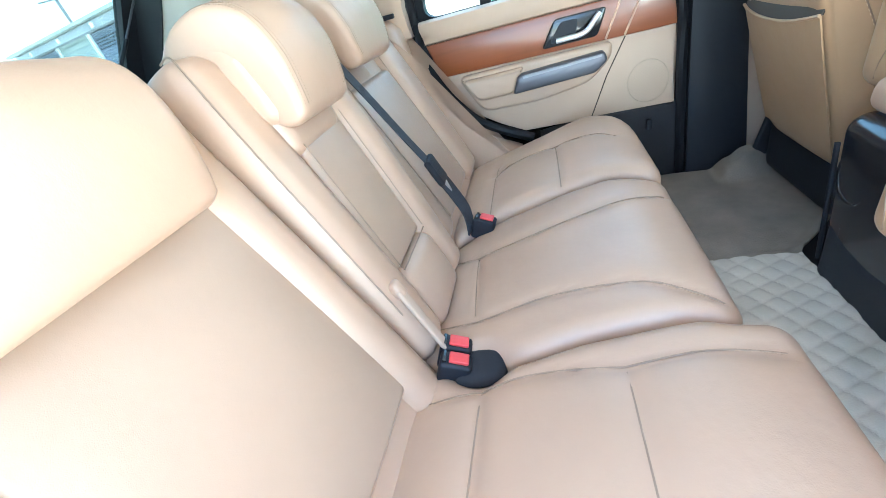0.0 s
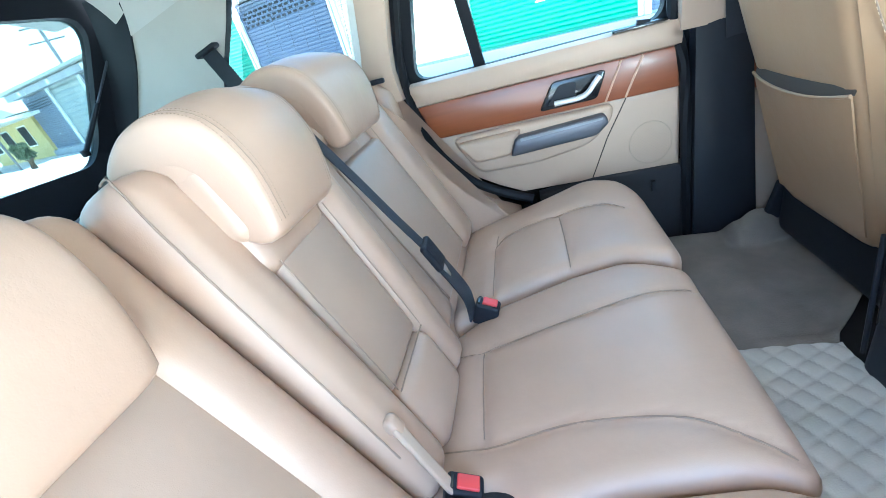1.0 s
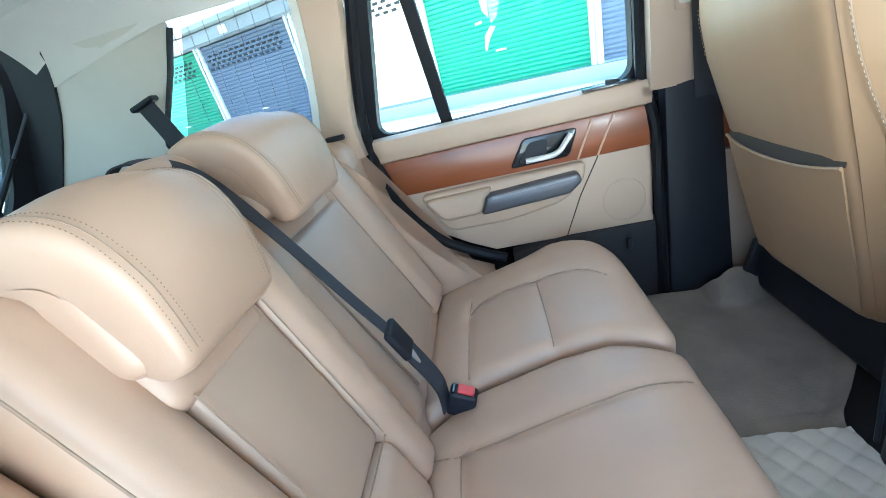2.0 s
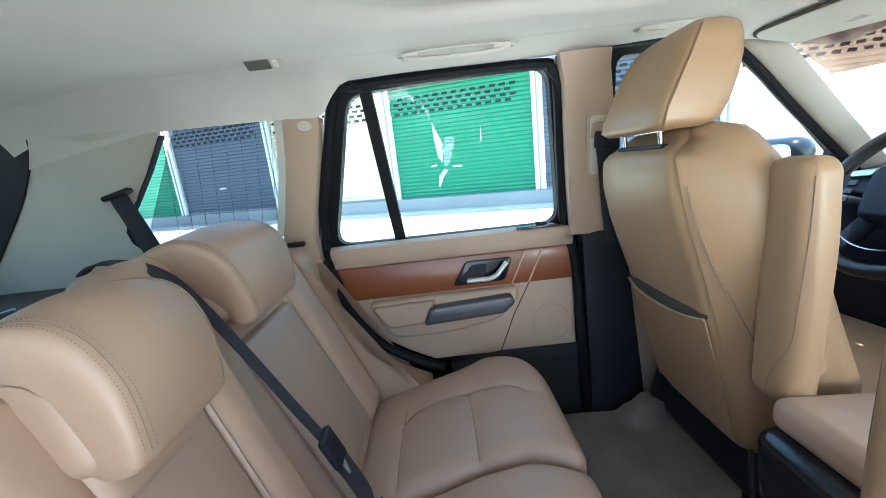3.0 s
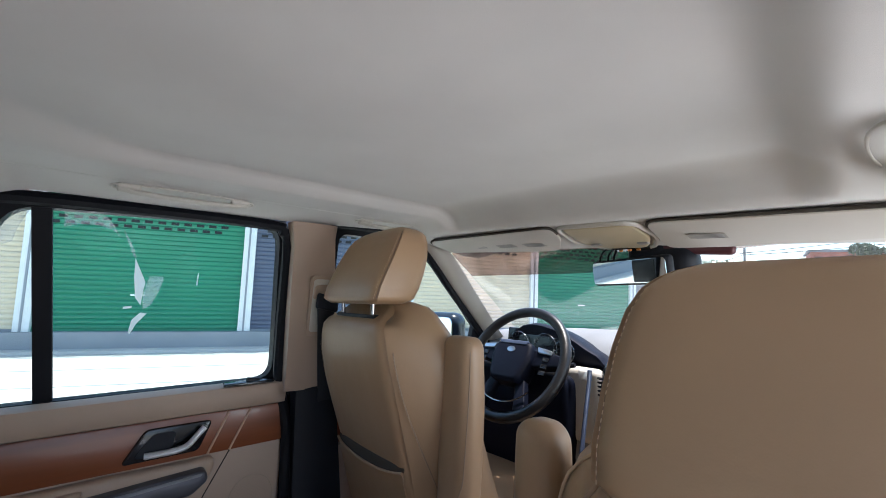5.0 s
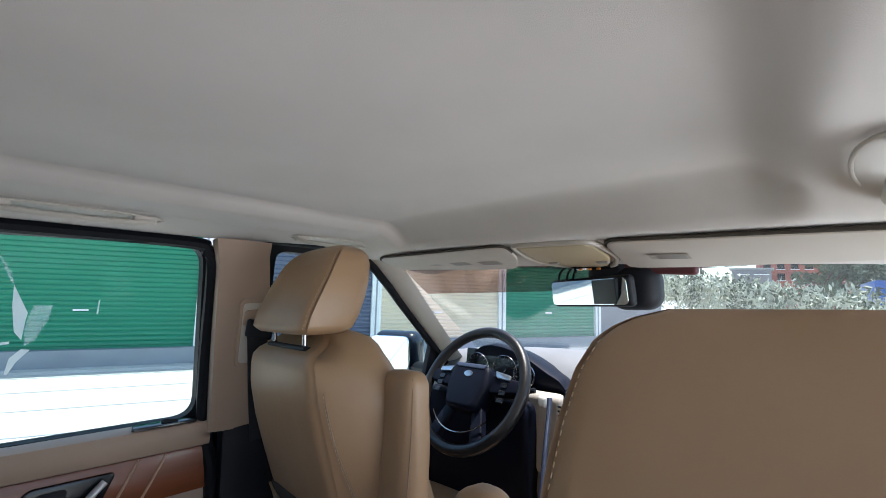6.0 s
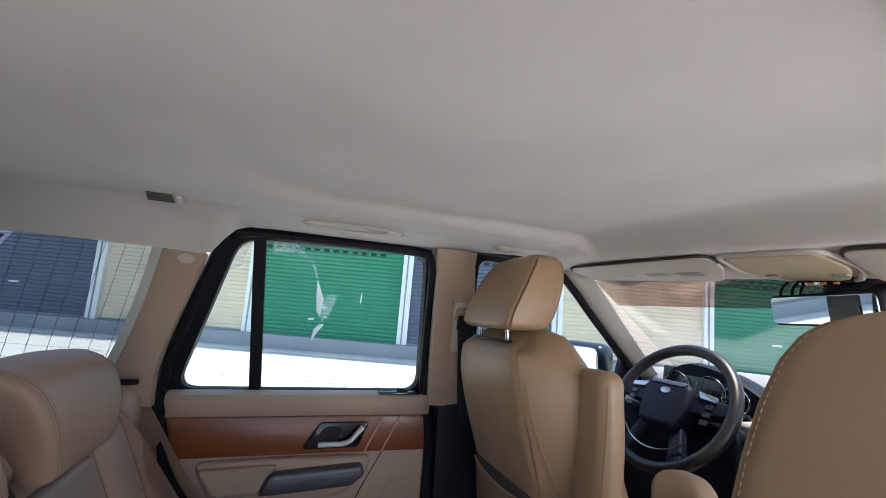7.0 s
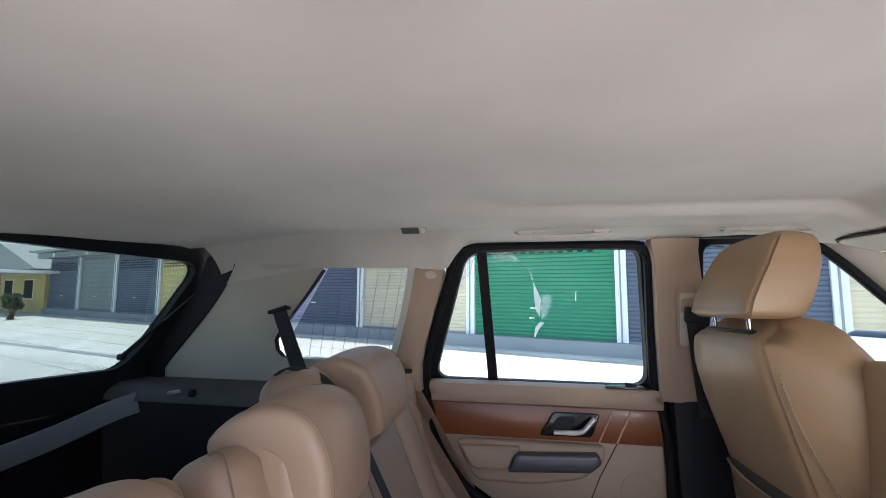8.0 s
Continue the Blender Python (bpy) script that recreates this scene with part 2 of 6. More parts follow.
def interp(pts, v):
    if v <= pts[0][0]:
        return pts[0][1]
    for (a, fa), (b, fb) in zip(pts, pts[1:]):
        if v <= b:
            t = (v - a) / (b - a)
            return fa + (fb - fa) * t
    return pts[-1][1]


def ease(t):
    t = max(0.0, min(1.0, t))
    return t * t * (3 - 2 * t)


# ---- car shell ----
DOOR_Y = [(0.5, 0.74), (1.19, 0.765), (1.60, 0.655)]                       # glass and door frame
TRIM_Y = [(0.5, 0.70), (1.15, 0.69), (1.23, 0.665), (1.40, 0.63), (1.50, 0.59), (1.56, 0.545), (1.60, 0.515)]


def door_at(s):
    return lambda x, z, d: Vector((x, s * (interp(DOOR_Y, z) - d), z))


def trim_at(s):
    return lambda x, z, d: Vector((x, s * (interp(TRIM_Y, z) - d), z))


def pillar(zs, left, right, s, yfun, thick=0.04, n=5, crown=0.008):
    rows = []
    for z in zs:
        a, b = interp(left, z), interp(right, z)
        row = []
        for k in range(n + 1):
            u = k / n
            edge = crown * (1 - (2 * u - 1) ** 4)
            row.append((a + (b - a) * u, s * (interp(yfun, z) + 0.008 - edge), z))
        rows.append(row)
    return sheet(rows, thick, (0, s, 0))


def liner_z(x, y):
    """The headliner: a shallow raised field with a soft step round it, dropping to the rails."""
    fy = ease(((0.395 if y > 0 else min(0.42, 0.398 - 0.118 * (x - 0.54))) - abs(y)) / ((0.026 if y > 0 else 0.060) + 0.28 * ease((0.32 - x) / 0.35)))
    fx = ease((0.985 - x) / 0.045)
    z = 1.606 + 0.027 * fy * fx + 0.010 * (1 - (y / 0.6) ** 2)
    z -= 0.012 * ease((abs(y) - 0.455) / 0.11)
    z -= 0.030 * ease((x - 0.90) / 0.08)
    z -= 0.030 * ease((x - 0.98) / 0.22)
    z -= (0.085 - 0.042 * ease(abs(y) / 0.42)) * ease((-x - 0.20) / 0.56)
    return z + 0.055 * (y - 0.42)


def build_headliner():
    xs = [-0.76 + 0.015 * k for k in range(int((1.24 + 0.76) / 0.015) + 1)]
    ys = [-0.56 + 0.01 * k for k in range(113)]
    bm = sheet([[(x, y, liner_z(x, y) + (0.016 * ease((abs(y) - 0.500) / 0.012) if x < 0.92 else 0)) for y in ys] for x in xs], 0.02, (0, 0, 1))
    ob = part("ceiling", bm, LINER, smooth=60)
    tagged(ob, "pale grey-beige cloth headliner of a car, slightly soiled", "headliner", kind="structure")
    roof = sheet([[(-0.95 + 0.2 * i, -0.72 + 0.16 * j, 1.70 - 0.08 * ((-0.72 + 0.16 * j) / 0.72) ** 2 - (0.06 * ease((-(-0.95 + 0.2 * i)) / 0.9)) - 0.06 * ease(((-0.95 + 0.2 * i) - 0.9) / 0.5)) for j in range(10)] for i in range(12)], 0.02, (0, 0, 1))
    tagged(part("roof", roof, GLOSS), "dark painted steel car roof", "car roof", kind="structure")


build_headliner()


def build_floor():
    bm, _ = rbox((2.6, 1.46, 0.06), 0.01, m=pose(0.55, 0, 0.585))
    tagged(part("floor", bm, CARPET), "black carpeted car floor", "floor", kind="structure")


build_floor()

GLASS_POLY = [(0.020, 1.192), (0.640, 1.190), (0.606, 1.582), (0.126, 1.566)]
DOOR_POLY = [(-0.022, 1.168), (0.656, 1.164), (0.622, 1.592), (0.104, 1.586)]
REAR_EDGE = [(1.566, 0.102), (1.54, 0.088), (1.45, 0.058), (1.30, 0.012), (1.22, -0.004), (1.14, 0.002), (1.06, 0.020), (0.98, 0.056), (0.90, 0.120), (0.85, 0.200), (0.815, 0.28)]


def build_rear_door(s):
    d = thing("door_1", (0.35, s * 0.75, 0.8), "beige leather rear car door with a glossy cherry wood band, closed", "car door", kind="structure")
    at = door_at(s)
    outer, inner = round_poly(DOOR_POLY, 0.06), round_poly(GLASS_POLY, 0.045)
    part("window_frame", frame_ring(outer, inner, lambda x, z, k: at(x, z, k - 0.015), 0.035), RUBBER, d, "black rubber-edged window frame")
    g = part("pane", prism(inner, lambda x, z, k: at(x, z, k - 0.004), 0.004), GLASS, d, "side window glass", smooth=0)
    g.visible_shadow = False
    bar = sweep([at(0.199, 1.182, 0.003), at(0.184, 1.38, 0.003), at(0.169, 1.590, 0.003)], [(-0.014, -0.012), (0.014, -0.012), (0.014, 0.012), (-0.014, 0.012)], up=(0, 1, 0))
    part("divider_bar", bar, RUBBER, d)
    # rubber seal round the whole opening
    edge = [Vector((x, s * (interp(DOOR_Y, z) - 0.03 - 0.02 * ease((1.2 - z) / 0.2)), z)) for z, x in reversed(REAR_EDGE)]
    line = edge + [Vector((0.128, s * 0.632, 1.579)), Vector((0.35, s * 0.631, 1.584)), Vector((0.583, s * 0.631, 1.582)), Vector((0.612, s * 0.634, 1.568)), Vector((0.627, s * 0.643, 1.53)), Vector((0.638, s * 0.69, 1.35)), Vector((0.650, s * 0.72, 1.19)), Vector((0.668, s * 0.72, 1.11)), Vector((0.678, s * 0.72, 1.0)), Vector((0.685, s * 0.71, 0.62))]
    part("door_seal", tube(smooth_line(line, 5), 0.0135), RUBBER, d, "black rubber door seal")

    def left(z):
        return interp(sorted(REAR_EDGE), z) + 0.012

    def slab(z0, z1, x1, proud, material, name, bev=0.008, label=""):
        zs = [z0 + (z1(0) - z0) * k / 6 if callable(z1) else z0 + (z1 - z0) * k / 6 for k in range(7)]
        poly = [(left(z), z) for z in zs] + [(x1, z) for z in reversed(zs)]
        return part(name, prism(poly, lambda x, z, k: Vector((x, s * (0.75 - k), z)), proud, bev), material, d, label)

    slab(1.128, 1.190, 0.664, 0.05, TRIM, "sill", 0.02, "beige window sill")
    slab(1.034, 1.130, 0.664, 0.032, WOOD, "wood_band", 0.006, "glossy cherry wood band")
    slab(0.830, 1.036, 0.668, 0.022, TRIM, "lower_panel", 0.006)
    return d


door_left = build_rear_door(1)


def build_side(s):
    zs = [1.16, 1.19, 1.235, 1.25, 1.27, 1.30, 1.335, 1.36, 1.42, 1.48, 1.515, 1.53, 1.56, 1.592]
    seal = [(z, x - 0.012) for z, x in sorted(REAR_EDGE)]
    cp = pillar([z for z in zs if z < 1.525], [(1.16, -0.12), (1.24, -0.092), (1.30, -0.072), (1.53, -0.010), (1.56, 0.0)], seal, s, TRIM_Y)
    tagged(part("c_pillar_trim", cp, TRIM), "beige plastic pillar trim behind the rear door", "pillar trim", kind="structure")
    bp = pillar(zs, [(1.16, 0.658), (1.35, 0.644), (1.53, 0.631), (1.592, 0.618)], [(1.16, 0.80), (1.30, 0.78), (1.56, 0.735)], s, [(1.15, 0.69), (1.23, 0.665), (1.40, 0.63), (1.50, 0.606), (1.56, 0.588), (1.592, 0.578)])
    tagged(part("b_pillar_trim", bp, TRIM), "beige plastic pillar trim between the doors", "pillar trim", kind="structure")
    lo = pillar([0.56, 0.8, 1.0, 1.14, 1.165], [(0.56, 0.70), (1.16, 0.688)], [(0.56, 0.86), (1.16, 0.80)], s, [(0.5, 0.69), (1.2, 0.685)])
    tagged(part("pillar_lower_trim", lo, BLACK), "black plastic lower pillar trim", "pillar trim", kind="structure")
    dp_l = [(1.16, -0.985), (1.256, -0.90), (1.383, -0.785), (1.513, -0.66), (1.56, -0.60)]
    dp_r = [(1.16, -0.40), (1.235, -0.415), (1.25, -0.455), (1.27, -0.472), (1.30, -0.476), (1.335, -0.456), (1.377, -0.42), (1.513, -0.295), (1.56, -0.28)]
    dp = pillar([z for z in zs if z < 1.535], dp_l, dp_r, s, TRIM_Y, thick=0.008, n=8)
    tagged(part("d_pillar_trim", dp, TRIM_L), "pale plastic rear quarter trim", "pillar trim", kind="structure")
    sill = pillar([1.14, 1.18, 1.246], [(1.14, -0.45), (1.3, -0.45)], [(1.14, -0.11), (1.3, -0.11)], s, TRIM_Y)
    tagged(part("quarter_sill", sill, TRIM_L), "pale plastic sill under the quarter window", "trim", kind="structure")
    # the headliner turns down in one curve to the window heads
    rows = []
    for i in range(81):
        x = -0.62 + 1.56 * i / 80
        low = interp([(-0.62, 1.470), (-0.45, 1.500), (-0.30, 1.519), (-0.01, 1.516), (0.078, 1.511), (0.096, 1.546), (0.125, 1.584), (0.16, 1.591), (0.60, 1.593), (0.66, 1.594), (0.88, 1.602), (0.94, 1.592)], x)
        y1 = interp(TRIM_Y, low) - 0.004 if x < 0.08 else interp([(0.08, 0.578), (0.126, 0.606), (0.60, 0.612), (0.66, 0.602), (0.94, 0.590)], x)
        a, c = (0.496, liner_z(x, s * 0.496) - 0.0005), (y1, low)
        e = (0.560, liner_z(x, s * 0.496) - 0.008)
        row = []
        for j in range(11):
            t = j / 10
            y = (1 - t) ** 2 * a[0] + 2 * t * (1 - t) * e[0] + t * t * c[0]
            z = (1 - t) ** 2 * a[1] + 2 * t * (1 - t) * min(e[1], max(c[1] + 0.02, e[1] - 0.02)) + t * t * c[1]
            row.append((x, s * y, z))
        rows.append(row)
    tagged(part("headliner_edge", sheet(rows, 0.004, (0, s * 0.6, 0.8)), LINER, smooth=70), "grey-beige cloth edge of the headliner above the side windows", "headliner", kind="structure")
    for name, mt, edge, inward, lab in (("window_reveal", TRIM_L, [(1.245, -0.091), (1.30, -0.072), (1.40, -0.045), (1.48, -0.024), (1.53, -0.010)], -0.026, "pale reveal at the edge of the quarter window"),
                                        ("window_edge", RUBBER, [(1.246, -0.43), (1.25, -0.455), (1.27, -0.472), (1.30, -0.476), (1.335, -0.456), (1.377, -0.42), (1.44, -0.362), (1.513, -0.295)], 0.005, "black glass border of the quarter window")):
        strip = [[(x + inward * q, s * (interp(TRIM_Y, z) + 0.006 + (0.022 if inward < 0 else 0.012) * q), z) for q in (0.0, 0.5, 1.0)] for z, x in edge]
        tagged(part(name, sheet(strip, 0.004, (0, s, 0.02)), mt), lab, "window trim", kind="structure")
    qp = round_poly([(-0.53, 1.20), (-0.08, 1.20), (0.0, 1.545), (-0.30, 1.545)], 0.03)
    g = part("window_1", prism(qp, lambda x, z, k: Vector((x, s * (interp(DOOR_Y, z) - 0.005 - k), z)), 0.004), PRIVACY, smooth=0)
    tagged(g, "tinted rear quarter window with fine heating wires", "car window", kind="structure")
    g.visible_shadow = False
    for k in range(9):
        x0, x1 = -0.40 + 0.038 * k, -0.335 + 0.038 * k
        a = Vector((x0, s * (interp(DOOR_Y, 1.24) - 0.012), 1.24))
        c = Vector((x1, s * (interp(DOOR_Y, 1.53) - 0.012), 1.53))
        part("heating_wire", tube([a, c], 0.00055, n=5), WIRE, g, "fine dark heating wire")


build_side(1)
build_side(-1)


def body_sides():
    """Closed lower flanks of the body; the right rear door stands open."""
    for s, spans in ((1, ((-1.15, 2.15),)), (-1, ((-1.15, -0.02), (0.70, 2.15)))):
        for a, c in spans:
            bm, _ = rbox((c - a, 0.03, 0.80), 0.01, (2, 1, 2), (0, 0, 0), None, pose((a + c) / 2, s * 0.785, 0.765))
            tagged(part("body_side", bm, GLOSS), "dark painted steel flank of the car", "car body", kind="structure")
    bm, _ = rbox((0.03, 1.44, 0.42), 0.01, (1, 2, 2), (0, 0, 0), None, pose(-0.135, 0, 0.78))
    tagged(part("bench_back_panel", bm, CARPET), "black carpeted panel behind the rear bench", "panel", kind="structure")


body_sides()


def loft(loops, caps=True):
    bm = bmesh.new()
    rings = [[bm.verts.new(p) for p in loop] for loop in loops]
    n = len(loops[0])
    for a, b in zip(rings, rings[1:]):
        for i in range(n):
            bm.faces.new((a[i], a[(i + 1) % n], b[(i + 1) % n], b[i]))
    if caps:
        ends = [bm.faces.new(rings[0]), bm.faces.new(rings[-1])]
        bmesh.ops.triangulate(bm, faces=ends)
    return bm


def stitches(points, r=0.0005, length=0.003, gap=0.0025):
    """A row of short raised threads along a line."""
    pts = [Vector(p) for p in points]
    bm = bmesh.new()
    carry = 0.0
    for a, b in zip(pts, pts[1:]):
        d = (b - a).length
        if d < 1e-6:
            continue
        t = (b - a) / d
        s = carry
        while s + length < d:
            p, q = a + t * s, a + t * (s + length)
            side = t.cross(Vector((0.3, 0.5, 0.8))).normalized() * r
            up = t.cross(side).normalized() * r
            v = [bm.verts.new(p + side), bm.verts.new(p + up), bm.verts.new(p - side), bm.verts.new(p - up),
                 bm.verts.new(q + side), bm.verts.new(q + up), bm.verts.new(q - side), bm.verts.new(q - up)]
            for i in range(4):
                j = (i + 1) % 4
                bm.faces.new((v[i], v[j], v[4 + j], v[4 + i]))
            bm.faces.new(v[3::-1])
            bm.faces.new(v[4:])
            s += length + gap
        carry = max(0.0, s - d)
    return bm


# ---- rear bench ----
class Back:
    """The front plane of a backrest: s runs up along it, n out of it."""

    def __init__(self, x_low, z_low, x_top, z_top):
        self.lean = math.degrees(math.atan2(x_low - x_top, z_top - z_low))
        self.length = math.hypot(x_low - x_top, z_top - z_low)
        self.base = pose(x_low, 0, z_low, 0, -self.lean, 0)

    def at(self, n, y, s):
        return self.base @ Vector((n, y, s))

    def pad(self, y0, y1, s0, s1, proud, thick, r, bulge=(0, 0, 0), n=(2, 6, 8), warp=None):
        m = self.base @ Matrix.Translation((proud - thick / 2, (y0 + y1) / 2, (s0 + s1) / 2))
        return rbox((thick, y1 - y0, s1 - s0), r, n, bulge, warp, m)


def hook_headrest(name, centre, thick, y0, y1, parent, material, r=0.03, taper=0.12, end_seam=True):
    """A padded shell bent over like a hook (centre line in x, z), with soft ends and a stitched seam near each end."""
    line = smooth_line([(x, 0, z) for x, z in centre], 6)
    n = len(line)
    th = [interp([(k / (len(thick) - 1), t) for k, t in enumerate(thick)], i / (n - 1)) for i in range(n)]
    yc = (y0 + y1) / 2
    nor = []
    for i in range(n):
        d = line[min(n - 1, i + 1)] - line[max(0, i - 1)]
        d.normalize()
        nor.append(Vector((-d.z, 0, d.x)))

    def side(y, i):
        u = max(0.0, min(1.0, i / (n - 1)))
        return yc + (y - yc) * (1 - taper * max(0.0, 2 * u - 0.8) ** 1.5)

    def loop(y, f, grow):
        pts = []
        for i in range(n):
            p = line[i] + nor[i] * (th[i] / 2 * f + grow * math.sin(math.pi * i / (n - 1)))
            pts.append((p, i))
        e = (line[-1] - line[-2]).normalized()
        for k in range(1, 6):
            a = math.pi * k / 6
            pts.append((line[-1] + nor[-1] * math.cos(a) * (th[-1] / 2 * f) + e * math.sin(a) * (th[-1] * 0.36 * f), n - 1))
        for i in range(n - 1, -1, -1):
            pts.append((line[i] - nor[i] * (th[i] / 2 * f), i))
        e = (line[0] - line[1]).normalized()
        for k in range(1, 6):
            a = math.pi * k / 6
            pts.append((line[0] - nor[0] * math.cos(a) * (th[0] / 2 * f) + e * math.sin(a) * (th[0] * 0.42 * f), 0))
        return [Vector((p.x, side(y, i), p.z)) for p, i in pts]

    loops = []
    ends = [(0.0, 0.45), (0.06, 0.70), (0.16, 0.84), (0.32, 0.93), (0.60, 0.985), (1.0, 1.0)]
    for u, f in ends:
        loops.append(loop(y0 + r * u, f, 0.0))
    m = 8
    for k in range(1, m):
        u = k / m
        loops.append(loop(y0 + r + (y1 - y0 - 2 * r) * u, 1.0, 0.008 * math.sin(math.pi * u)))
    for u, f in reversed(ends):
        loops.append(loop(y1 - r * u, f, 0.0))
    h = part(name, loft(loops), material, parent, smooth=80)
    if end_seam:
        for y, sg in ((y0 + r * 0.60, 1), (y1 - r * 0.60, -1)):
            pts = [Vector((line[i].x, side(y, i), line[i].z)) + nor[i] * (th[i] / 2 * 0.986) for i in range(n)]
            part("seam", tube(pts, 0.0005), SEAM, h)
            for off in (-0.006, 0.006):
                q = [p + Vector((0, sg * off, 0)) + nor[i] * (0.0005 if off > 0 else -0.0011) for i, p in enumerate(pts)]
                part("stitching", stitches(q, 0.0004, 0.0013, 0.0024), THREAD, h)
    return h


def dist_to(line, x, y):
    """The distance in plan from a point to a polyline."""
    best = 9.0
    for (ax, ay), (bx, by) in zip(line, line[1:]):
        dx, dy = bx - ax, by - ay
        t = max(0.0, min(1.0, ((x - ax) * dx + (y - ay) * dy) / (dx * dx + dy * dy)))
        best = min(best, math.hypot(x - ax - t * dx, y - ay - t * dy))
    return best


def rear_bench():
    b = thing("rear_bench", (0.25, 0, 0.62), "sand leather rear bench with perforated panels and a split folding backrest", "car seat")
    R = Back(0.120, 0.775, -0.100, 1.262)
    C = Back(0.128, 0.775, -0.040, 1.262)
    L = Back(0.105, 0.790, -0.105, 1.268)

    def add(name, made, material=SAND, label="", parent=b):
        return part(name, made[0], material, parent, label, smooth=65)

    # right-hand backrest: inner bolster, panel, outer bolster, crown
    rb = add("backrest", R.pad(-0.70, -0.140, -0.06, R.length - 0.030, -0.012, 0.13, 0.03))
    add("inner_bolster", R.pad(-0.215, -0.138, -0.05, R.length - 0.016, 0.010, 0.10, 0.030, (0.006, 0, 0)), parent=rb)
    add("panel", R.pad(-0.480, -0.196, 0.030, 0.380, 0.0, 0.06, 0.014, (0.012, 0, 0), (2, 8, 10)), SAND_P, "perforated leather panel", rb)
    add("outer_bolster", R.pad(-0.705, -0.470, -0.05, R.length - 0.04, 0.020, 0.12, 0.04, (0.010, 0, 0)), parent=rb)
    part("seam", tube([R.at(-0.001, -0.2000, s) for s in [0.02 + 0.36 * k / 12 for k in range(13)]], 0.0009), SEAM, rb)
    part("seam", tube([R.at(-0.002, y, 0.3805) for y in (-0.46, -0.40, -0.34, -0.26, -0.204)], 0.0012), SEAM, rb)
    crest = [R.at(0.008, -0.210, s) for s in (R.length - 0.14, R.length - 0.09, R.length - 0.045)]
    crest += [R.at(0.000, -0.206, R.length - 0.024), R.at(-0.020, -0.200, R.length - 0.0165), R.at(-0.060, -0.196, R.length - 0.0165)]
    part("piping", tube(smooth_line(crest, 4), 0.0014), PIPING, rb, "leather piping")

    # centre backrest with its fold-down armrest
    def sink(v):
        return (v.x - 0.016 * ease(v.z / C.length + 0.5), v.y, v.z)
    cb = add("center_backrest", C.pad(-0.134, 0.158, -0.05, C.length - 0.020, -0.024, 0.12, 0.03))
    add("near_bolster", C.pad(-0.136, -0.050, 0.0, C.length - 0.006, 0.006, 0.09, 0.030, (0.006, 0, 0.004), warp=sink), parent=cb)
    add("far_bolster", C.pad(0.082, 0.160, 0.0, C.length - 0.05, 0.006, 0.09, 0.028, (0.006, 0, 0)), parent=cb)
    add("armrest_panel", C.pad(-0.054, 0.086, 0.126, C.length - 0.10, -0.006, 0.06, 0.012, (0.006, 0, 0), (2, 6, 8)), SAND_P, "perforated leather armrest panel", cb)
    add("lower_roll", C.pad(-0.056, 0.092, -0.005, 0.124, 0.004, 0.08, 0.024, (0.006, 0, 0)), parent=cb)
    edge = [C.at(0.0068 - 0.016 * ease(s / C.length), -0.132, s) for s in [0.10 + 0.36 * k / 14 for k in range(15)]]
    edge += [C.at(-0.014, -0.126, C.length - 0.014), C.at(-0.028, -0.116, C.length - 0.002), C.at(-0.046, -0.110, C.length - 0.001)]
    part("piping", tube(smooth_line(edge, 3), 0.0012), SEAM, cb, "leather piping")
    part("seam", tube([C.at(0.0006, 0.0845, s) for s in [0.13 + 0.24 * k / 8 for k in range(9)]], 0.0008), SEAM, cb)
    part("seam", tube([C.at(0.0002, -0.0520, s) for s in [0.13 + 0.24 * k / 8 for k in range(9)]], 0.0009), SEAM, cb)
    part("seam", tube([C.at(0.0005, y, 0.1250) for y in (-0.05, 0.0, 0.04, 0.084)], 0.0012), SEAM, cb)

    # left-hand backrest
    lb = add("backrest", L.pad(0.162, 0.66, -0.05, L.length, -0.014, 0.13, 0.03))
    add("inner_bolster", L.pad(0.160, 0.262, 0.0, L.length - 0.01, 0.006, 0.10, 0.034, (0.006, 0, 0)), parent=lb)
    add("panel", L.pad(0.254, 0.508, 0.02, 0.365, 0.0, 0.06, 0.014, (0.010, 0, 0), (2, 8, 10)), SAND_P, "perforated leather panel", lb)
    add("outer_bolster", L.pad(0.500, 0.63, 0.0, L.length - 0.005, 0.014, 0.11, 0.036, (0.006, 0, 0)), parent=lb)
    part("seam", tube([L.at(0.0, 0.5035, s) for s in [0.03 + 0.44 * k / 12 for k in range(13)]], 0.0009), SEAM, lb)
    part("seam", tube([L.at(0.0, 0.2580, s) for s in [0.03 + 0.34 * k / 12 for k in range(13)]], 0.0009), SEAM, lb)

    # bolster against the open door
    w = Back(0.205, 0.770, -0.035, 1.225)

    def side_curve(v):
        u = v.z / w.length + 0.5
        return (v.x + 0.02 * math.sin(math.pi * u), v.y * (1.0 - 0.35 * u) - 0.03 * u, v.z)
    add("side_bolster", w.pad(-0.725, -0.500, 0.0, w.length, 0.0, 0.17, 0.06, (0.014, 0, 0), (2, 6, 8), side_curve))

    # the padded wing that follows the curved edge of the door
    poly = [(-0.030, 1.235), (0.000, 1.20), (0.004, 1.13), (0.020, 1.06), (0.054, 0.98), (0.116, 0.902), (0.196, 0.850), (0.276, 0.812), (0.276, 0.75), (-0.03, 0.75), (-0.16, 1.10), (-0.16, 1.235)]
    part("wing", prism(poly, lambda x, z, k: Vector((x - 0.032, 0.705 - k, z - 0.012)), 0.085, 0.026, 4), SAND, b, "padded wing beside the door", smooth=65)

    # headrests
    hook = [(-0.150, 1.248), (-0.122, 1.272), (-0.080, 1.284), (-0.042, 1.270), (-0.022, 1.230), (-0.014, 1.178)]
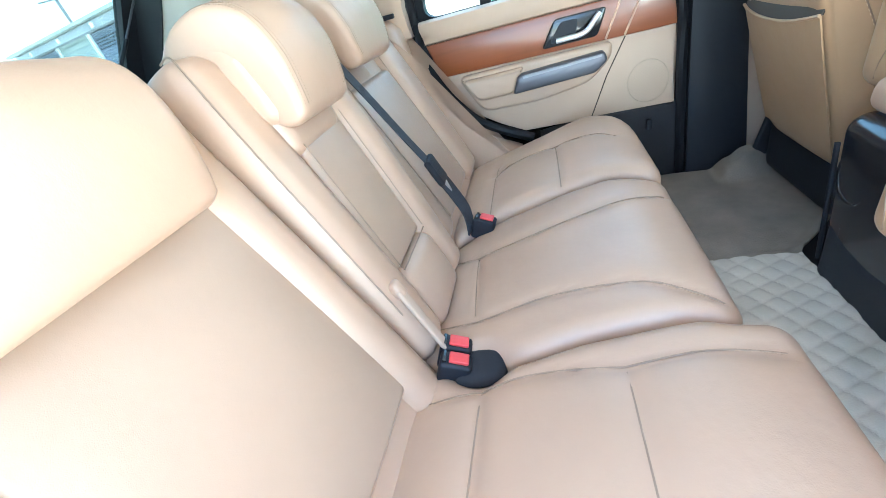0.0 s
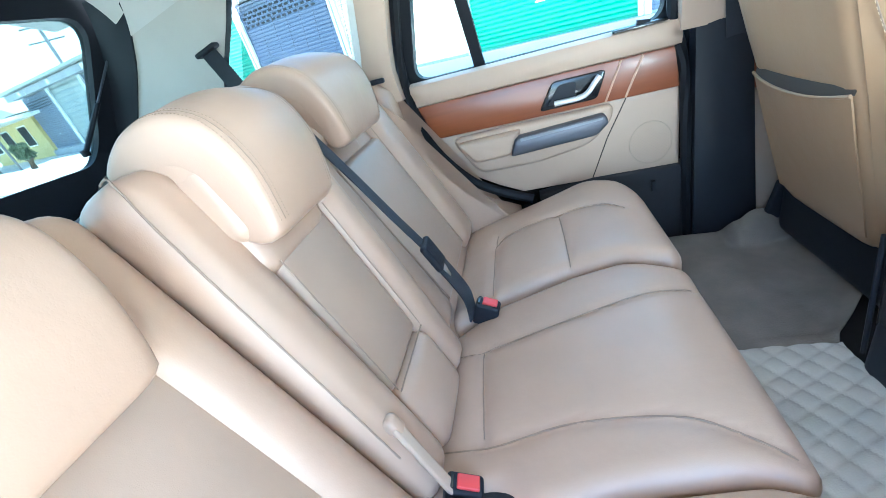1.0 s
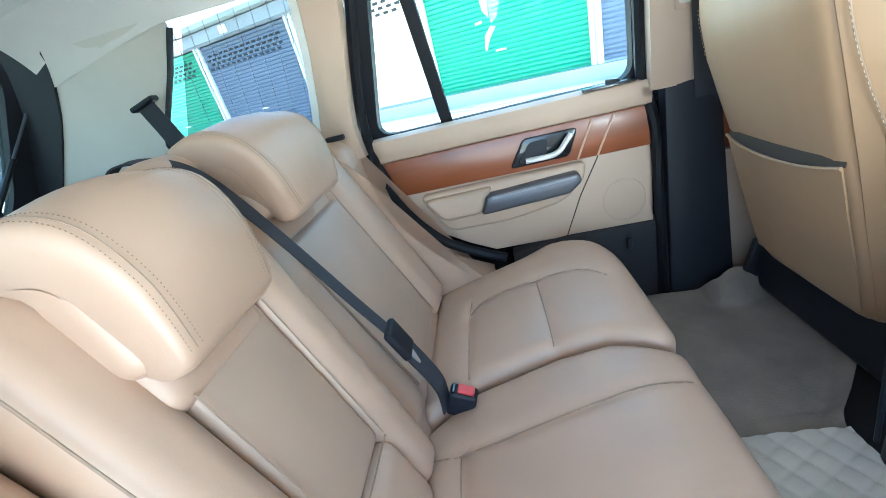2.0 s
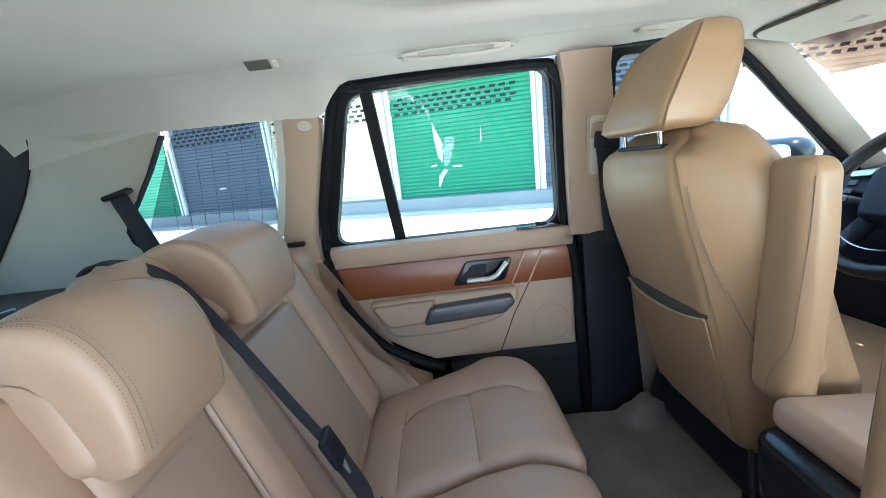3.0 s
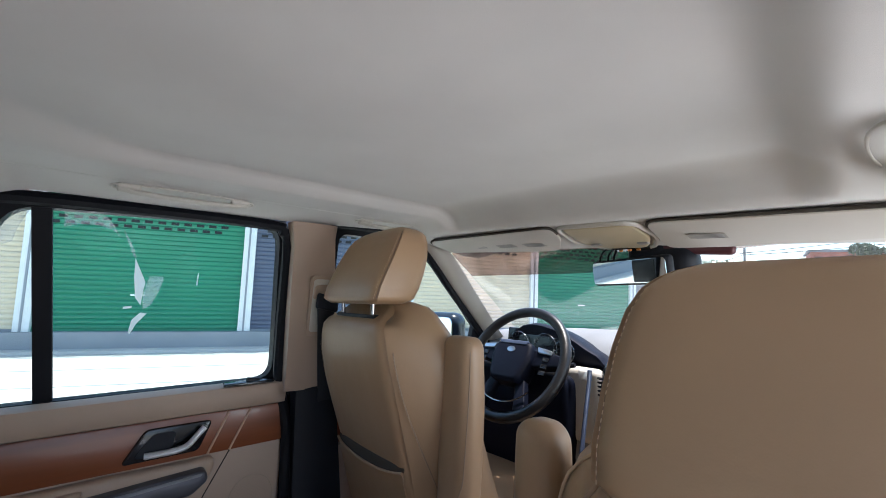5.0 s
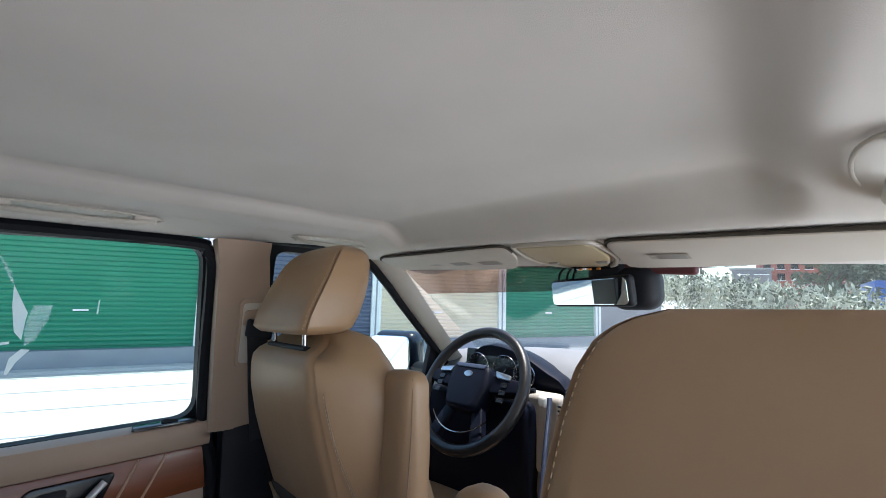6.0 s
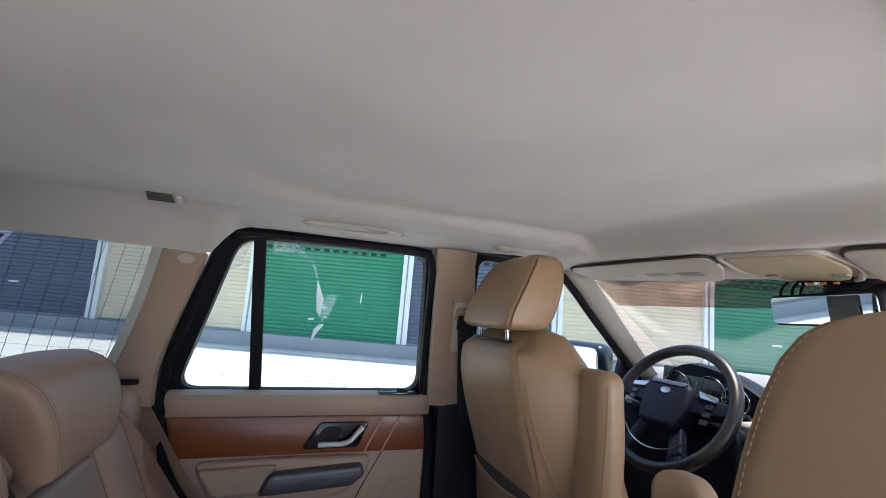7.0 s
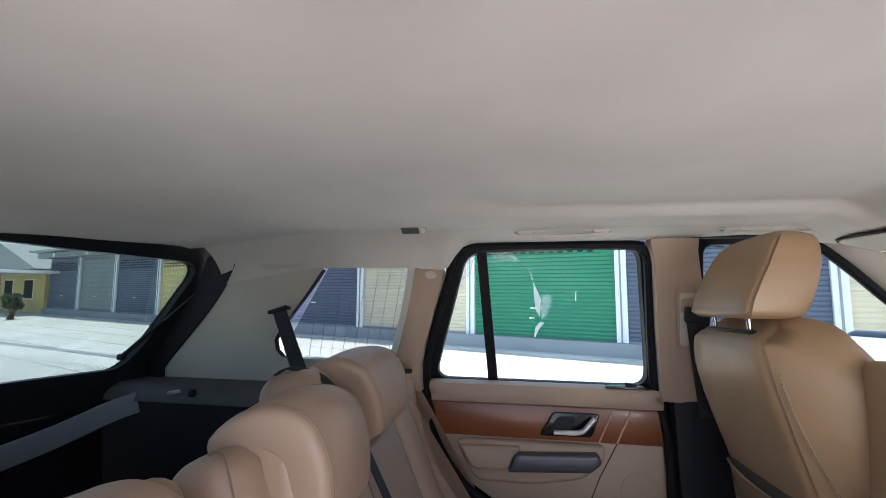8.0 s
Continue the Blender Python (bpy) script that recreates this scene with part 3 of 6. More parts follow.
    th = [0.034, 0.048, 0.056, 0.056, 0.054, 0.048]
    hook_headrest("headrest", hook, th, 0.205, 0.475, b, SAND, 0.026, taper=0.22)
    mid = [(-0.090, 1.246), (-0.064, 1.260), (-0.032, 1.266), (-0.002, 1.256), (0.016, 1.220), (0.024, 1.166)]
    th = [0.044, 0.056, 0.064, 0.070, 0.068, 0.056]
    mid = [(x - 0.006, z - 0.006) for x, z in mid]
    hook_headrest("headrest", mid, th, -0.080, 0.086, b, SAND, 0.026, taper=0.08)
    hook_headrest("headrest", [(x - 0.026, z - 0.024) for x, z in mid], th, -0.475, -0.212, b, SAND, 0.028, taper=0.06, end_seam=False)
    for plane, y0, y1, s0, s1 in ((L, 0.25, 0.44, 0.36, 0.50), (R, -0.465, -0.222, 0.365, 0.505), (C, -0.074, 0.080, 0.35, 0.500)):
        add("headrest_base", plane.pad(y0, y1, s0, s1, 0.004 if plane is not L else -0.010, 0.08, 0.022, (0.004, 0, 0.004)), parent=b)
    # padded cores inside the hooks
    for x, z, y0, y1 in ((-0.034, 1.192, -0.0785, 0.082), (-0.076, 1.172, -0.462, -0.225), (-0.082, 1.212, 0.225, 0.455)):
        bm, _ = rbox((0.085, y1 - y0, 0.10), 0.02, (2, 4, 2), (0, 0, 0), None, pose(x, (y0 + y1) / 2, z, 0, -12, 0))
        part("headrest_core", bm, SAND, b, smooth=65)
    # crown of the left backrest that carries the belt
    add("crown", rbox((0.11, 0.105, 0.10), 0.032, (3, 5, 3), (0, 0, 0.006), None, pose(-0.128, 0.172, 1.238, 0, -14, 0)))

    # cushions: puffed panels with sunk seams
    def cushion(y0, y1, z_top, grooves, near, far, x0=0.085, x1=0.500, drop=0.05, tilt=0.035, wells=()):
        """near and far shift the two long edges as functions of x."""
        xm, ym = (x0 + x1) / 2, (y0 + y1) / 2

        def warp(v):
            u = v.x / (x1 - x0) + 0.5
            w = v.y / (y1 - y0) + 0.5
            x, y = v.x + xm, v.y + ym
            y += (1 - w) * interp(near, x) + w * interp(far, x)
            z = v.z + tilt * (u - 0.35) - drop * ease((u - 0.72) / 0.35) ** 1.5
            if y1 > 0.6:
                z -= 0.045 * ease((y - 0.54) / 0.17) ** 2
                x -= 0.055 * ease((y - 0.44) / 0.26) ** 2 * ease((u - 0.45) / 0.55)
            if v.z > 0:
                for g in grooves:
                    d = dist_to(g, x, y)
                    z -= 0.0045 * math.exp(-(d / 0.007) ** 2) + 0.003 * math.exp(-(d / 0.022) ** 2)
                for cx, cy, cr, cd in wells:
                    z -= cd * math.exp(-(math.hypot(x - cx, (y - cy) * 1.2) / cr) ** 4)
            return (x - xm, y - ym, z)
        made = rbox((x1 - x0, y1 - y0, 0.24), 0.028, (44, max(24, int((y1 - y0) * 100)), 3), (0, 0, 0.010), warp, pose(xm, ym, z_top - 0.12))
        c = add("cushion", made)
        for g in grooves:
            pts = []
            for x, y, _ in smooth_line([(p, q, 0) for p, q in g], 6):
                w = 0.5
                for _ in range(6):
                    a, e = interp(near, x), interp(far, x)
                    w = (y - ym - a * (1 - w) - e * w) / (y1 - y0) + 0.5
                pts.append(made[1]((x - xm, (w - 0.5) * (y1 - y0), 0.12)) + Vector((0, 0, 0.0012)))
            part("seam", tube(pts, 0.0012), SEAM, c)
        return c

    flat = [(0, 0)]
    cushion(-0.70, -0.160, 0.806, [[(0.205, -0.64), (0.205, -0.45), (0.205, -0.200)], [(0.378, -0.62), (0.382, -0.45), (0.382, -0.212)], [(0.115, -0.205), (0.205, -0.196), (0.28, -0.190), (0.38, -0.204), (0.46, -0.204), (0.53, -0.210)]],
            flat, [(0.10, 0.020), (0.20, 0.012), (0.26, 0.002), (0.34, 0.012), (0.47, 0.010), (0.5, 0.002)], x1=0.555, drop=0.035, tilt=0.13, wells=((0.200, -0.150, 0.044, 0.034),))
    mid_near = [(0.10, 0.024), (0.20, 0.016), (0.26, 0.006), (0.34, 0.016), (0.47, 0.014), (0.5, 0.006)]
    mid_far = [(0.10, -0.055), (0.16, -0.020), (0.20, 0.000), (0.34, 0.010), (0.42, 0.000), (0.5, -0.035)]
    cushion(-0.162, 0.258, 0.804, [[(0.178, -0.046), (0.170, 0.05), (0.165, 0.130)], [(0.110, -0.052), (0.20, -0.062), (0.30, -0.056), (0.41, -0.074), (0.47, -0.104), (0.505, -0.128)],
                                   [(0.105, 0.140), (0.20, 0.130), (0.37, 0.142), (0.47, 0.149), (0.505, 0.150)]], mid_near, mid_far, x1=0.522, drop=0.035, tilt=0.13, wells=((0.195, -0.150, 0.038, 0.032),))
    cushion(0.262, 0.720, 0.824, [[(0.180, 0.268), (0.180, 0.36), (0.180, 0.46), (0.185, 0.51)], [(0.338, 0.275), (0.338, 0.38), (0.336, 0.490)],
                                  [(0.180, 0.47), (0.23, 0.495), (0.33, 0.492), (0.42, 0.470), (0.47, 0.43)]], mid_far, flat, x1=0.524, drop=0.038, tilt=0.12)
    return b, L, C, R


bench, BACK_L, BACK_C, BACK_R = rear_bench()


# ---- belts and buckles ----
def ribbon(points, width, thick, side):
    """A flat strap through the points; side gives its width direction at each point."""
    pts = smooth_line(points, 6)
    sides = smooth_line(side, 6)
    loops = []
    n = len(pts)
    for i in range(n):
        t = (pts[min(n - 1, i + 1)] - pts[max(0, i - 1)]).normalized()
        s = (sides[i] - t * sides[i].dot(t)).normalized()
        u = t.cross(s)
        a, c = s * width / 2, u * thick / 2
        loops.append([pts[i] + a + c, pts[i] - a + c, pts[i] - a - c, pts[i] + a - c])
    return loft(loops)


def centre_belt():
    b = thing("seat_belt", (0.12, 0.21, 0.80), "black webbing seat belt for the centre rear seat, fastened", "seat belt", "rear seat belts")
    pts = [(-0.168, 0.160, 1.286), (-0.147, 0.162, 1.298), (-0.112, 0.166, 1.294), (-0.076, 0.174, 1.274), (-0.046, 0.184, 1.232), (0.004, 0.198, 1.135), (0.055, 0.210, 1.030), (0.092, 0.218, 0.958)]
    sd = [(0.1, 1, 0.1), (0.2, 1, 0.1), (0.5, 1, 0.0), (0.35, 1, 0), (0.25, 1, 0.1), (0.2, 1, 0.1), (0.2, 1, 0.1), (0.2, 1, 0.1)]
    part("webbing", ribbon([Vector(p) for p in pts], 0.019, 0.0025, [Vector(s) for s in sd]), WEBBING, b)
    bm, _ = rbox((0.014, 0.046, 0.062), 0.006, (2, 2, 2), (0, 0, 0), None, pose(0.098, 0.220, 0.945, 6, -20, 0))
    part("tongue_cover", bm, BLACK, b, "black plastic belt tongue cover")
    bm, _ = rbox((0.004, 0.026, 0.04), 0.0015, (1, 1, 1), (0, 0, 0), None, pose(0.112, 0.226, 0.915, 10, -20, 0))
    part("tongue", bm, METAL, b, "chrome belt tongue")
    pts = [(0.104, 0.220, 0.930), (0.124, 0.222, 0.885), (0.140, 0.222, 0.840), (0.140, 0.222, 0.790)]
    part("lap_webbing", ribbon([Vector(p) for p in pts], 0.034, 0.003, [Vector((0.25, 1, 0.15))] * 4), WEBBING, b)


centre_belt()


def outer_belt():
    b = thing("seat_belt", (-0.42, 0.63, 1.38), "black webbing seat belt hanging from its slot in the rear pillar", "seat belt", "rear seat belts")
    pts = [(-0.448, 0.640, 1.406), (-0.434, 0.606, 1.392), (-0.400, 0.585, 1.340), (-0.345, 0.550, 1.262), (-0.290, 0.52, 1.18), (-0.25, 0.50, 1.10)]
    part("webbing", ribbon([Vector(p) for p in pts], 0.040, 0.0025, [Vector((1, 0.15, 0.35))] * 6), WEBBING, b)
    bm, _ = rbox((0.066, 0.026, 0.012), 0.005, (2, 1, 1), (0, 0, 0), None, pose(-0.436, 0.606, 1.394, 0, -14, 0))
    part("slot_bezel", bm, BLACK, b, "black plastic belt slot")


outer_belt()


def buckle(x, y, z, rz, tilt, label, tall=0.05):
    k = thing("belt_buckle", (x, y, z - 0.03), label, "belt buckle", "rear belt buckles")
    m = pose(x, y, z, 0, tilt, rz)
    bm, _ = rbox((0.048, 0.030, tall), 0.006, (2, 2, 2), (0, 0, 0), None, m @ Matrix.Translation((0, 0, -tall / 2)))
    part("housing", bm, BLACK, k)
    bm, _ = rbox((0.029, 0.019, 0.006), 0.002, (2, 2, 1), (0, 0, 0.001), None, m @ Matrix.Translation((0.003, 0, 0.002)))
    part("button", bm, RED, k, "red release button")
    bm, _ = rbox((0.005, 0.020, 0.005), 0.001, (1, 1, 1), (0, 0, 0), None, m @ Matrix.Translation((-0.018, 0, 0.001)))
    part("slot", bm, GLOSS, k)


buckle(0.162, -0.118, 0.800, 4, 22, "black belt buckle with a red release button, tucked into the cushion")
buckle(0.166, -0.150, 0.798, 4, 22, "black belt buckle with a red release button, tucked into the cushion")
buckle(0.176, 0.226, 0.818, -6, 20, "black belt buckle with a red release button, between the cushions")


def buckle_well():
    w = thing("buckle_well", (0.20, -0.145, 0.76), "dark fabric pocket around the belt buckles", "buckle pocket")
    bm, _ = rbox((0.078, 0.062, 0.030), 0.014, (3, 3, 2), (0, 0, 0), None, pose(0.196, -0.142, 0.768, 0, -8, 0))
    part("lining", bm, CARPET, w)


buckle_well()


def buckle_guide():
    g = thing("buckle_strap", (0.12, -0.12, 0.82), "beige plastic buckle stalk sleeve between backrest and cushion", "buckle sleeve")
    bm, _ = rbox((0.008, 0.017, 0.115), 0.003, (1, 2, 4), (0, 0, 0), None, pose(0.122, -0.118, 0.850, -8, -26, 0))
    part("sleeve", bm, TRIM, g)
    bm, _ = rbox((0.020, 0.020, 0.030), 0.008, (2, 2, 2), (0, 0, 0), None, pose(0.094, -0.108, 0.900, 0, -24, 0))
    part("loop", bm, SAND, g)


buckle_guide()


# ---- rear door details ----
def door_details(s, d):
    def at(x, z, k):
        return Vector((x, s * k, z))
    # wood band groove lines
    for xa, xb in ((0.494, 0.535), (0.541, 0.584)):
        part("wood_edge", tube([at(xa, 1.037, 0.7165), at(xb, 1.126, 0.7165)], 0.0028), mat_edge, d, "bright bevelled edge of the wood band")
    # release lever
    bez = round_poly([(0.330, 1.048), (0.370, 1.114), (0.500, 1.114), (0.474, 1.050)], 0.012)
    part("handle_bezel", prism(bez, lambda x, z, k: at(x, z, 0.720 - k), 0.010, 0.003), GLOSS, d, "gloss black handle recess")
    cup = round_poly([(0.352, 1.058), (0.384, 1.104), (0.428, 1.104), (0.418, 1.058)], 0.01)
    part("handle_cup", prism(cup, lambda x, z, k: at(x, z, 0.710 - k), 0.0035), BLACK, d)
    lev = [(0.370, 0.700, 1.063), (0.396, 0.696, 1.064), (0.430, 0.692, 1.066), (0.450, 0.690, 1.074), (0.466, 0.690, 1.092), (0.480, 0.692, 1.106)]
    part("handle", sweep(smooth_line([(x, s * y, z) for x, y, z in lev], 5), circle(0.0068, 10, 0.0085), up=(0, 1, 0)), LACQUER, d, "satin chrome release lever")
    # armrest with its pull
    arm = round_poly([(0.084, 1.026), (0.270, 1.030), (0.512, 1.030), (0.506, 0.990), (0.450, 0.938), (0.31, 0.915), (0.145, 0.915)], 0.03)
    part("armrest", prism(arm, lambda x, z, k: at(x, z, 0.732 - k), 0.028, 0.012, 3), TRIM, d)
    pad = round_poly([(0.098, 1.016), (0.282, 1.020), (0.256, 0.990), (0.243, 0.956), (0.140, 0.952)], 0.02)
    part("armrest_pad", prism(pad, lambda x, z, k: at(x, z, 0.708 - k), 0.022, 0.010, 3), TRIM, d, "padded armrest")
    pull = round_poly([(0.240, 0.954), (0.258, 1.000), (0.272, 1.004), (0.486, 1.016), (0.494, 0.992), (0.462, 0.966)], 0.010)
    part("pull_handle", prism(pull, lambda x, z, k: at(x, z, 0.706 - k), 0.030, 0.008, 3), SILVER, d, "grey metal pull handle")
    # Lighter strip paints the highlight along the top of the pull handle.
    top = round_poly([(0.272, 0.992), (0.478, 1.004), (0.480, 1.010), (0.272, 1.000)], 0.003)
    part("pull_highlight", prism(top, lambda x, z, k: at(x, z, 0.677 - k), 0.002), HIGHLIGHT_GREY, d, "highlight on the edge of the pull handle, painted lighter")
    ring = [at(0.600 + 0.052 * math.cos(a), 0.905 + 0.056 * math.sin(a), 0.7278) for a in [2 * math.pi * k / 36 for k in range(36)]]
    part("speaker_ring", tube(ring, 0.0010, True, up=(0, 1, 0)), mat_holes, d, "faint ring of the door speaker")
    part("panel_seam", tube([at(0.450, 0.836, 0.7285), at(0.494, 0.94, 0.7285), at(0.544, 1.032, 0.7285)], 0.0018), mat_gap, d)
    part("panel_seam", tube([at(0.012, 1.131, 0.7165), at(0.3, 1.131, 0.7165), at(0.660, 1.131, 0.7165)], 0.0018), mat_gap, d)
    # speaker field of fine holes
    bm = bmesh.new()
    for i in range(26):
        for j in range(12):
            x, z = 0.535 + 0.0045 * i, 0.855 + 0.0075 * j + (0.0037 if i % 2 else 0)
            if ((x - 0.592) / 0.058) ** 2 + ((z - 0.90) / 0.048) ** 2 < 1:
                bmesh.ops.create_circle(bm, cap_ends=True, radius=0.0011, segments=6, matrix=Matrix.Translation((x, s * 0.7275, z)) @ Matrix.Rotation(radians(90), 4, "X"))
    part("speaker_holes", bm, mat_holes, d, "fine speaker perforation", smooth=0)
    # window switch on the sill
    sw = round_poly([(0.515, 0.700), (0.632, 0.700), (0.645, 0.735), (0.520, 0.735)], 0.008)
    part("switch_plate", prism(sw, lambda x, y, k: Vector((x, s * y, 1.188 + k)), 0.006, 0.002), GLOSS, d, "gloss black window switch plate")
    bm, _ = rbox((0.03, 0.016, 0.010), 0.003, (2, 1, 1), (0, 0, 0), None, pose(0.585, s * 0.716, 1.196, 0, 8, 0))
    part("window_switch", bm, BLACK, d)
    # lower scuff panel
    low = [(0.30, 0.60), (0.30, 0.815), (0.45, 0.836), (0.684, 0.836), (0.70, 0.60)]
    part("scuff_panel", prism(low, lambda x, z, k: at(x, z, 0.755 - k), 0.040, 0.01), CARPET, d, "black carpeted lower door edge")
    bm, _ = rbox((0.012, 0.012, 0.03), 0.003, (1, 1, 1), (0, 0, 0), None, pose(0.60, s * 0.708, 0.79))
    part("clip", bm, BLACK, d)


HIGHLIGHT_GREY = mat("highlight_grey", (0.20, 0.21, 0.23), 0.45, 0.5, stain=0.05)
LACQUER = mat("silver_lacquer", (0.66, 0.66, 0.68), 0.35, 0.35, stain=0.04)
mat_edge = mat("pale_wood_edge", (0.56, 0.36, 0.25), 0.3, stain=0.05)
mat_gap = mat("dark_gap", (0.05, 0.04, 0.03), 0.8, stain=0.02)
mat_holes = mat("speaker_mesh", (0.385, 0.295, 0.222), 0.7, stain=0.02)
door_details(1, door_left)

# A reflection in the side window, painted as thin pale pieces on the glass.
GLARE = mat("pane_reflection", (0.80, 0.82, 0.80), 0.5, stain=0.05)
fnt = GLARE.node_tree
f_tr, f_mx = fnt.nodes.new("ShaderNodeBsdfTranslucent"), fnt.nodes.new("ShaderNodeMixShader")
f_tr.inputs[0].default_value, f_mx.inputs[0].default_value = (0.9, 0.92, 0.9, 1), 0.7
fnt.links.new(fnt.nodes["Principled BSDF"].outputs[0], f_mx.inputs[1])
fnt.links.new(f_tr.outputs[0], f_mx.inputs[2])
fnt.links.new(f_mx.outputs[0], fnt.nodes["Material Output"].inputs[0])
GLARE_FAINT = GLARE.copy()
GLARE_FAINT.name = "faint_reflection"
hnt = GLARE_FAINT.node_tree
h_tr, h_mx = hnt.nodes.new("ShaderNodeBsdfTransparent"), hnt.nodes.new("ShaderNodeMixShader")
h_mx.inputs[0].default_value = 0.82
hnt.links.new(hnt.nodes["Mix Shader"].outputs[0], h_mx.inputs[1])
hnt.links.new(h_tr.outputs[0], h_mx.inputs[2])
hnt.links.new(h_mx.outputs[0], hnt.nodes["Material Output"].inputs[0])


# The pale pieces stand for a reflection in the pane.
def pane_reflection():
    at = door_at(1)
    f = thing("window_reflection", (0.35, 0.73, 1.3), "bright reflection in the side window, painted as thin pieces", "window film")

    def piece(poly, material, lift, label=""):
        bm = prism(poly, lambda x, z, k: at(x, z, 0.008 + lift + k), 0.0006)
        ob = part("reflection_piece", bm, material, f, label, smooth=0)
        if material is GLARE_FAINT:
            ob.visible_shadow = False
    piece([(0.203, 1.535), (0.203, 1.568), (0.256, 1.574), (0.266, 1.563), (0.279, 1.548), (0.292, 1.523), (0.277, 1.539), (0.256, 1.546), (0.227, 1.545)], GLARE_FAINT, 0.001)
    piece([(0.110, 1.488), (0.136, 1.503), (0.141, 1.528), (0.154, 1.560), (0.137, 1.560), (0.121, 1.532), (0.111, 1.507)], GLARE_FAINT, 0.001)
    piece([(0.292, 1.548), (0.315, 1.506), (0.322, 1.482), (0.316, 1.488)], GLARE_FAINT, 0.0, "faint strip of the painted reflection")
    piece([(0.320, 1.484), (0.342, 1.434), (0.340, 1.417), (0.338, 1.384), (0.327, 1.400), (0.321, 1.446)], GLARE, 0.001)
    piece([(0.348, 1.447), (0.374, 1.447), (0.370, 1.420), (0.356, 1.384), (0.342, 1.373), (0.340, 1.409)], GLARE_FAINT, 0.002, "faint patch of the painted reflection")
    piece([(0.339, 1.368), (0.351, 1.366), (0.335, 1.345), (0.325, 1.322), (0.321, 1.324), (0.325, 1.352)], GLARE, 0.001)
    piece([(0.308, 1.381), (0.323, 1.383), (0.323, 1.378), (0.308, 1.376)], GLARE, 0.0)
    piece([(0.441, 1.459), (0.441, 1.430), (0.438, 1.430), (0.439, 1.455)], GLARE, 0.0)


pane_reflection()


# ---- pillar and roof fittings ----
def pillar_fittings():
    o = thing("airbag_badge", (0.022, 0.585, 1.492), "oval beige plastic button on the rear pillar", "trim button")
    at = trim_at(1)
    oval = [(0.032 + 0.017 * math.cos(a), 1.498 + 0.011 * math.sin(a)) for a in [2 * math.pi * k / 20 for k in range(20)]]
    part("button", prism(oval, lambda x, z, k: at(x, z, k - 0.002), 0.006, 0.002), TRIM_L, o)
    c = thing("trim_clip", (-0.065, 0.66, 1.222), "small black plastic clip at the foot of the pillar", "clip")
    bm, _ = rbox((0.045, 0.016, 0.012), 0.004, (1, 1, 1), (0, 0, 0), None, pose(-0.052, 0.640, 1.224))
    part("clip", bm, BLACK, c)
    g = thing("belt_adjuster", (0.72, 0.60, 1.38), "beige plastic seat belt height adjuster on the door pillar", "belt adjuster")
    rail = round_poly([(0.688, 1.305), (0.755, 1.305), (0.740, 1.462), (0.680, 1.462)], 0.012)
    part("rail", prism(rail, lambda x, z, k: at(x, z, k - 0.004), 0.007, 0.002), TRIM, g)
    inner = round_poly([(0.694, 1.315), (0.748, 1.315), (0.735, 1.452), (0.687, 1.452)], 0.010)
    part("slot", prism(inner, lambda x, z, k: at(x, z, k - 0.002), 0.0075), TRIM_L, g)
    sl = round_poly([(0.690, 1.400), (0.745, 1.405), (0.738, 1.440), (0.692, 1.436)], 0.008)
    part("slider", prism(sl, lambda x, z, k: at(x, z, k), 0.014, 0.004), TRIM, g)
    bm, _ = rbox((0.060, 0.012, 0.040), 0.005, (2, 1, 2), (0, 0, 0), None, pose(0.722, 0.598, 1.392, -14, 12, 0))
    part("belt_guide", bm, BLACK, g, "black belt guide")
    pts = [Vector((0.715, 0.600, 1.405)), Vector((0.722, 0.605, 1.36)), Vector((0.742, 0.640, 1.25)), Vector((0.765, 0.680, 1.15)), Vector((0.79, 0.72, 1.0))]
    part("webbing", ribbon(pts, 0.045, 0.0025, [Vector((1, 0, 0.2))] * 5), WEBBING, g, "black front seat belt webbing")


pillar_fittings()


def roof_lamp():
    k = thing("roof_lamp", (0.0, 0.44, 1.58), "small rectangular rear reading lamp set in the headliner", "roof lamp")
    z = liner_z(0.006, 0.478)
    m = pose(0.006, 0.478, z - 0.001, -28, 0, 0)
    bm, _ = rbox((0.070, 0.030, 0.010), 0.003, (2, 2, 1), (0, 0, 0), None, m)
    part("bezel", bm, TRIM_L, k)
    bm, _ = rbox((0.046, 0.024, 0.010), 0.002, (2, 2, 1), (0, 0, 0), None, m @ Matrix.Translation((-0.009, 0, -0.003)))
    part("lens", bm, mat("smoked_lens", (0.10, 0.11, 0.09), 0.15, stain=0.05), k, "smoked grey lens")
    bm, _ = rbox((0.010, 0.018, 0.010), 0.002, (1, 1, 1), (0, 0, 0), None, m @ Matrix.Translation((0.025, 0, -0.004)))
    part("switch", bm, WHITE_P, k, "white rocker switch")


WHITE_P = mat("white_plastic", (0.75, 0.74, 0.70), 0.4, stain=0.04)
roof_lamp()


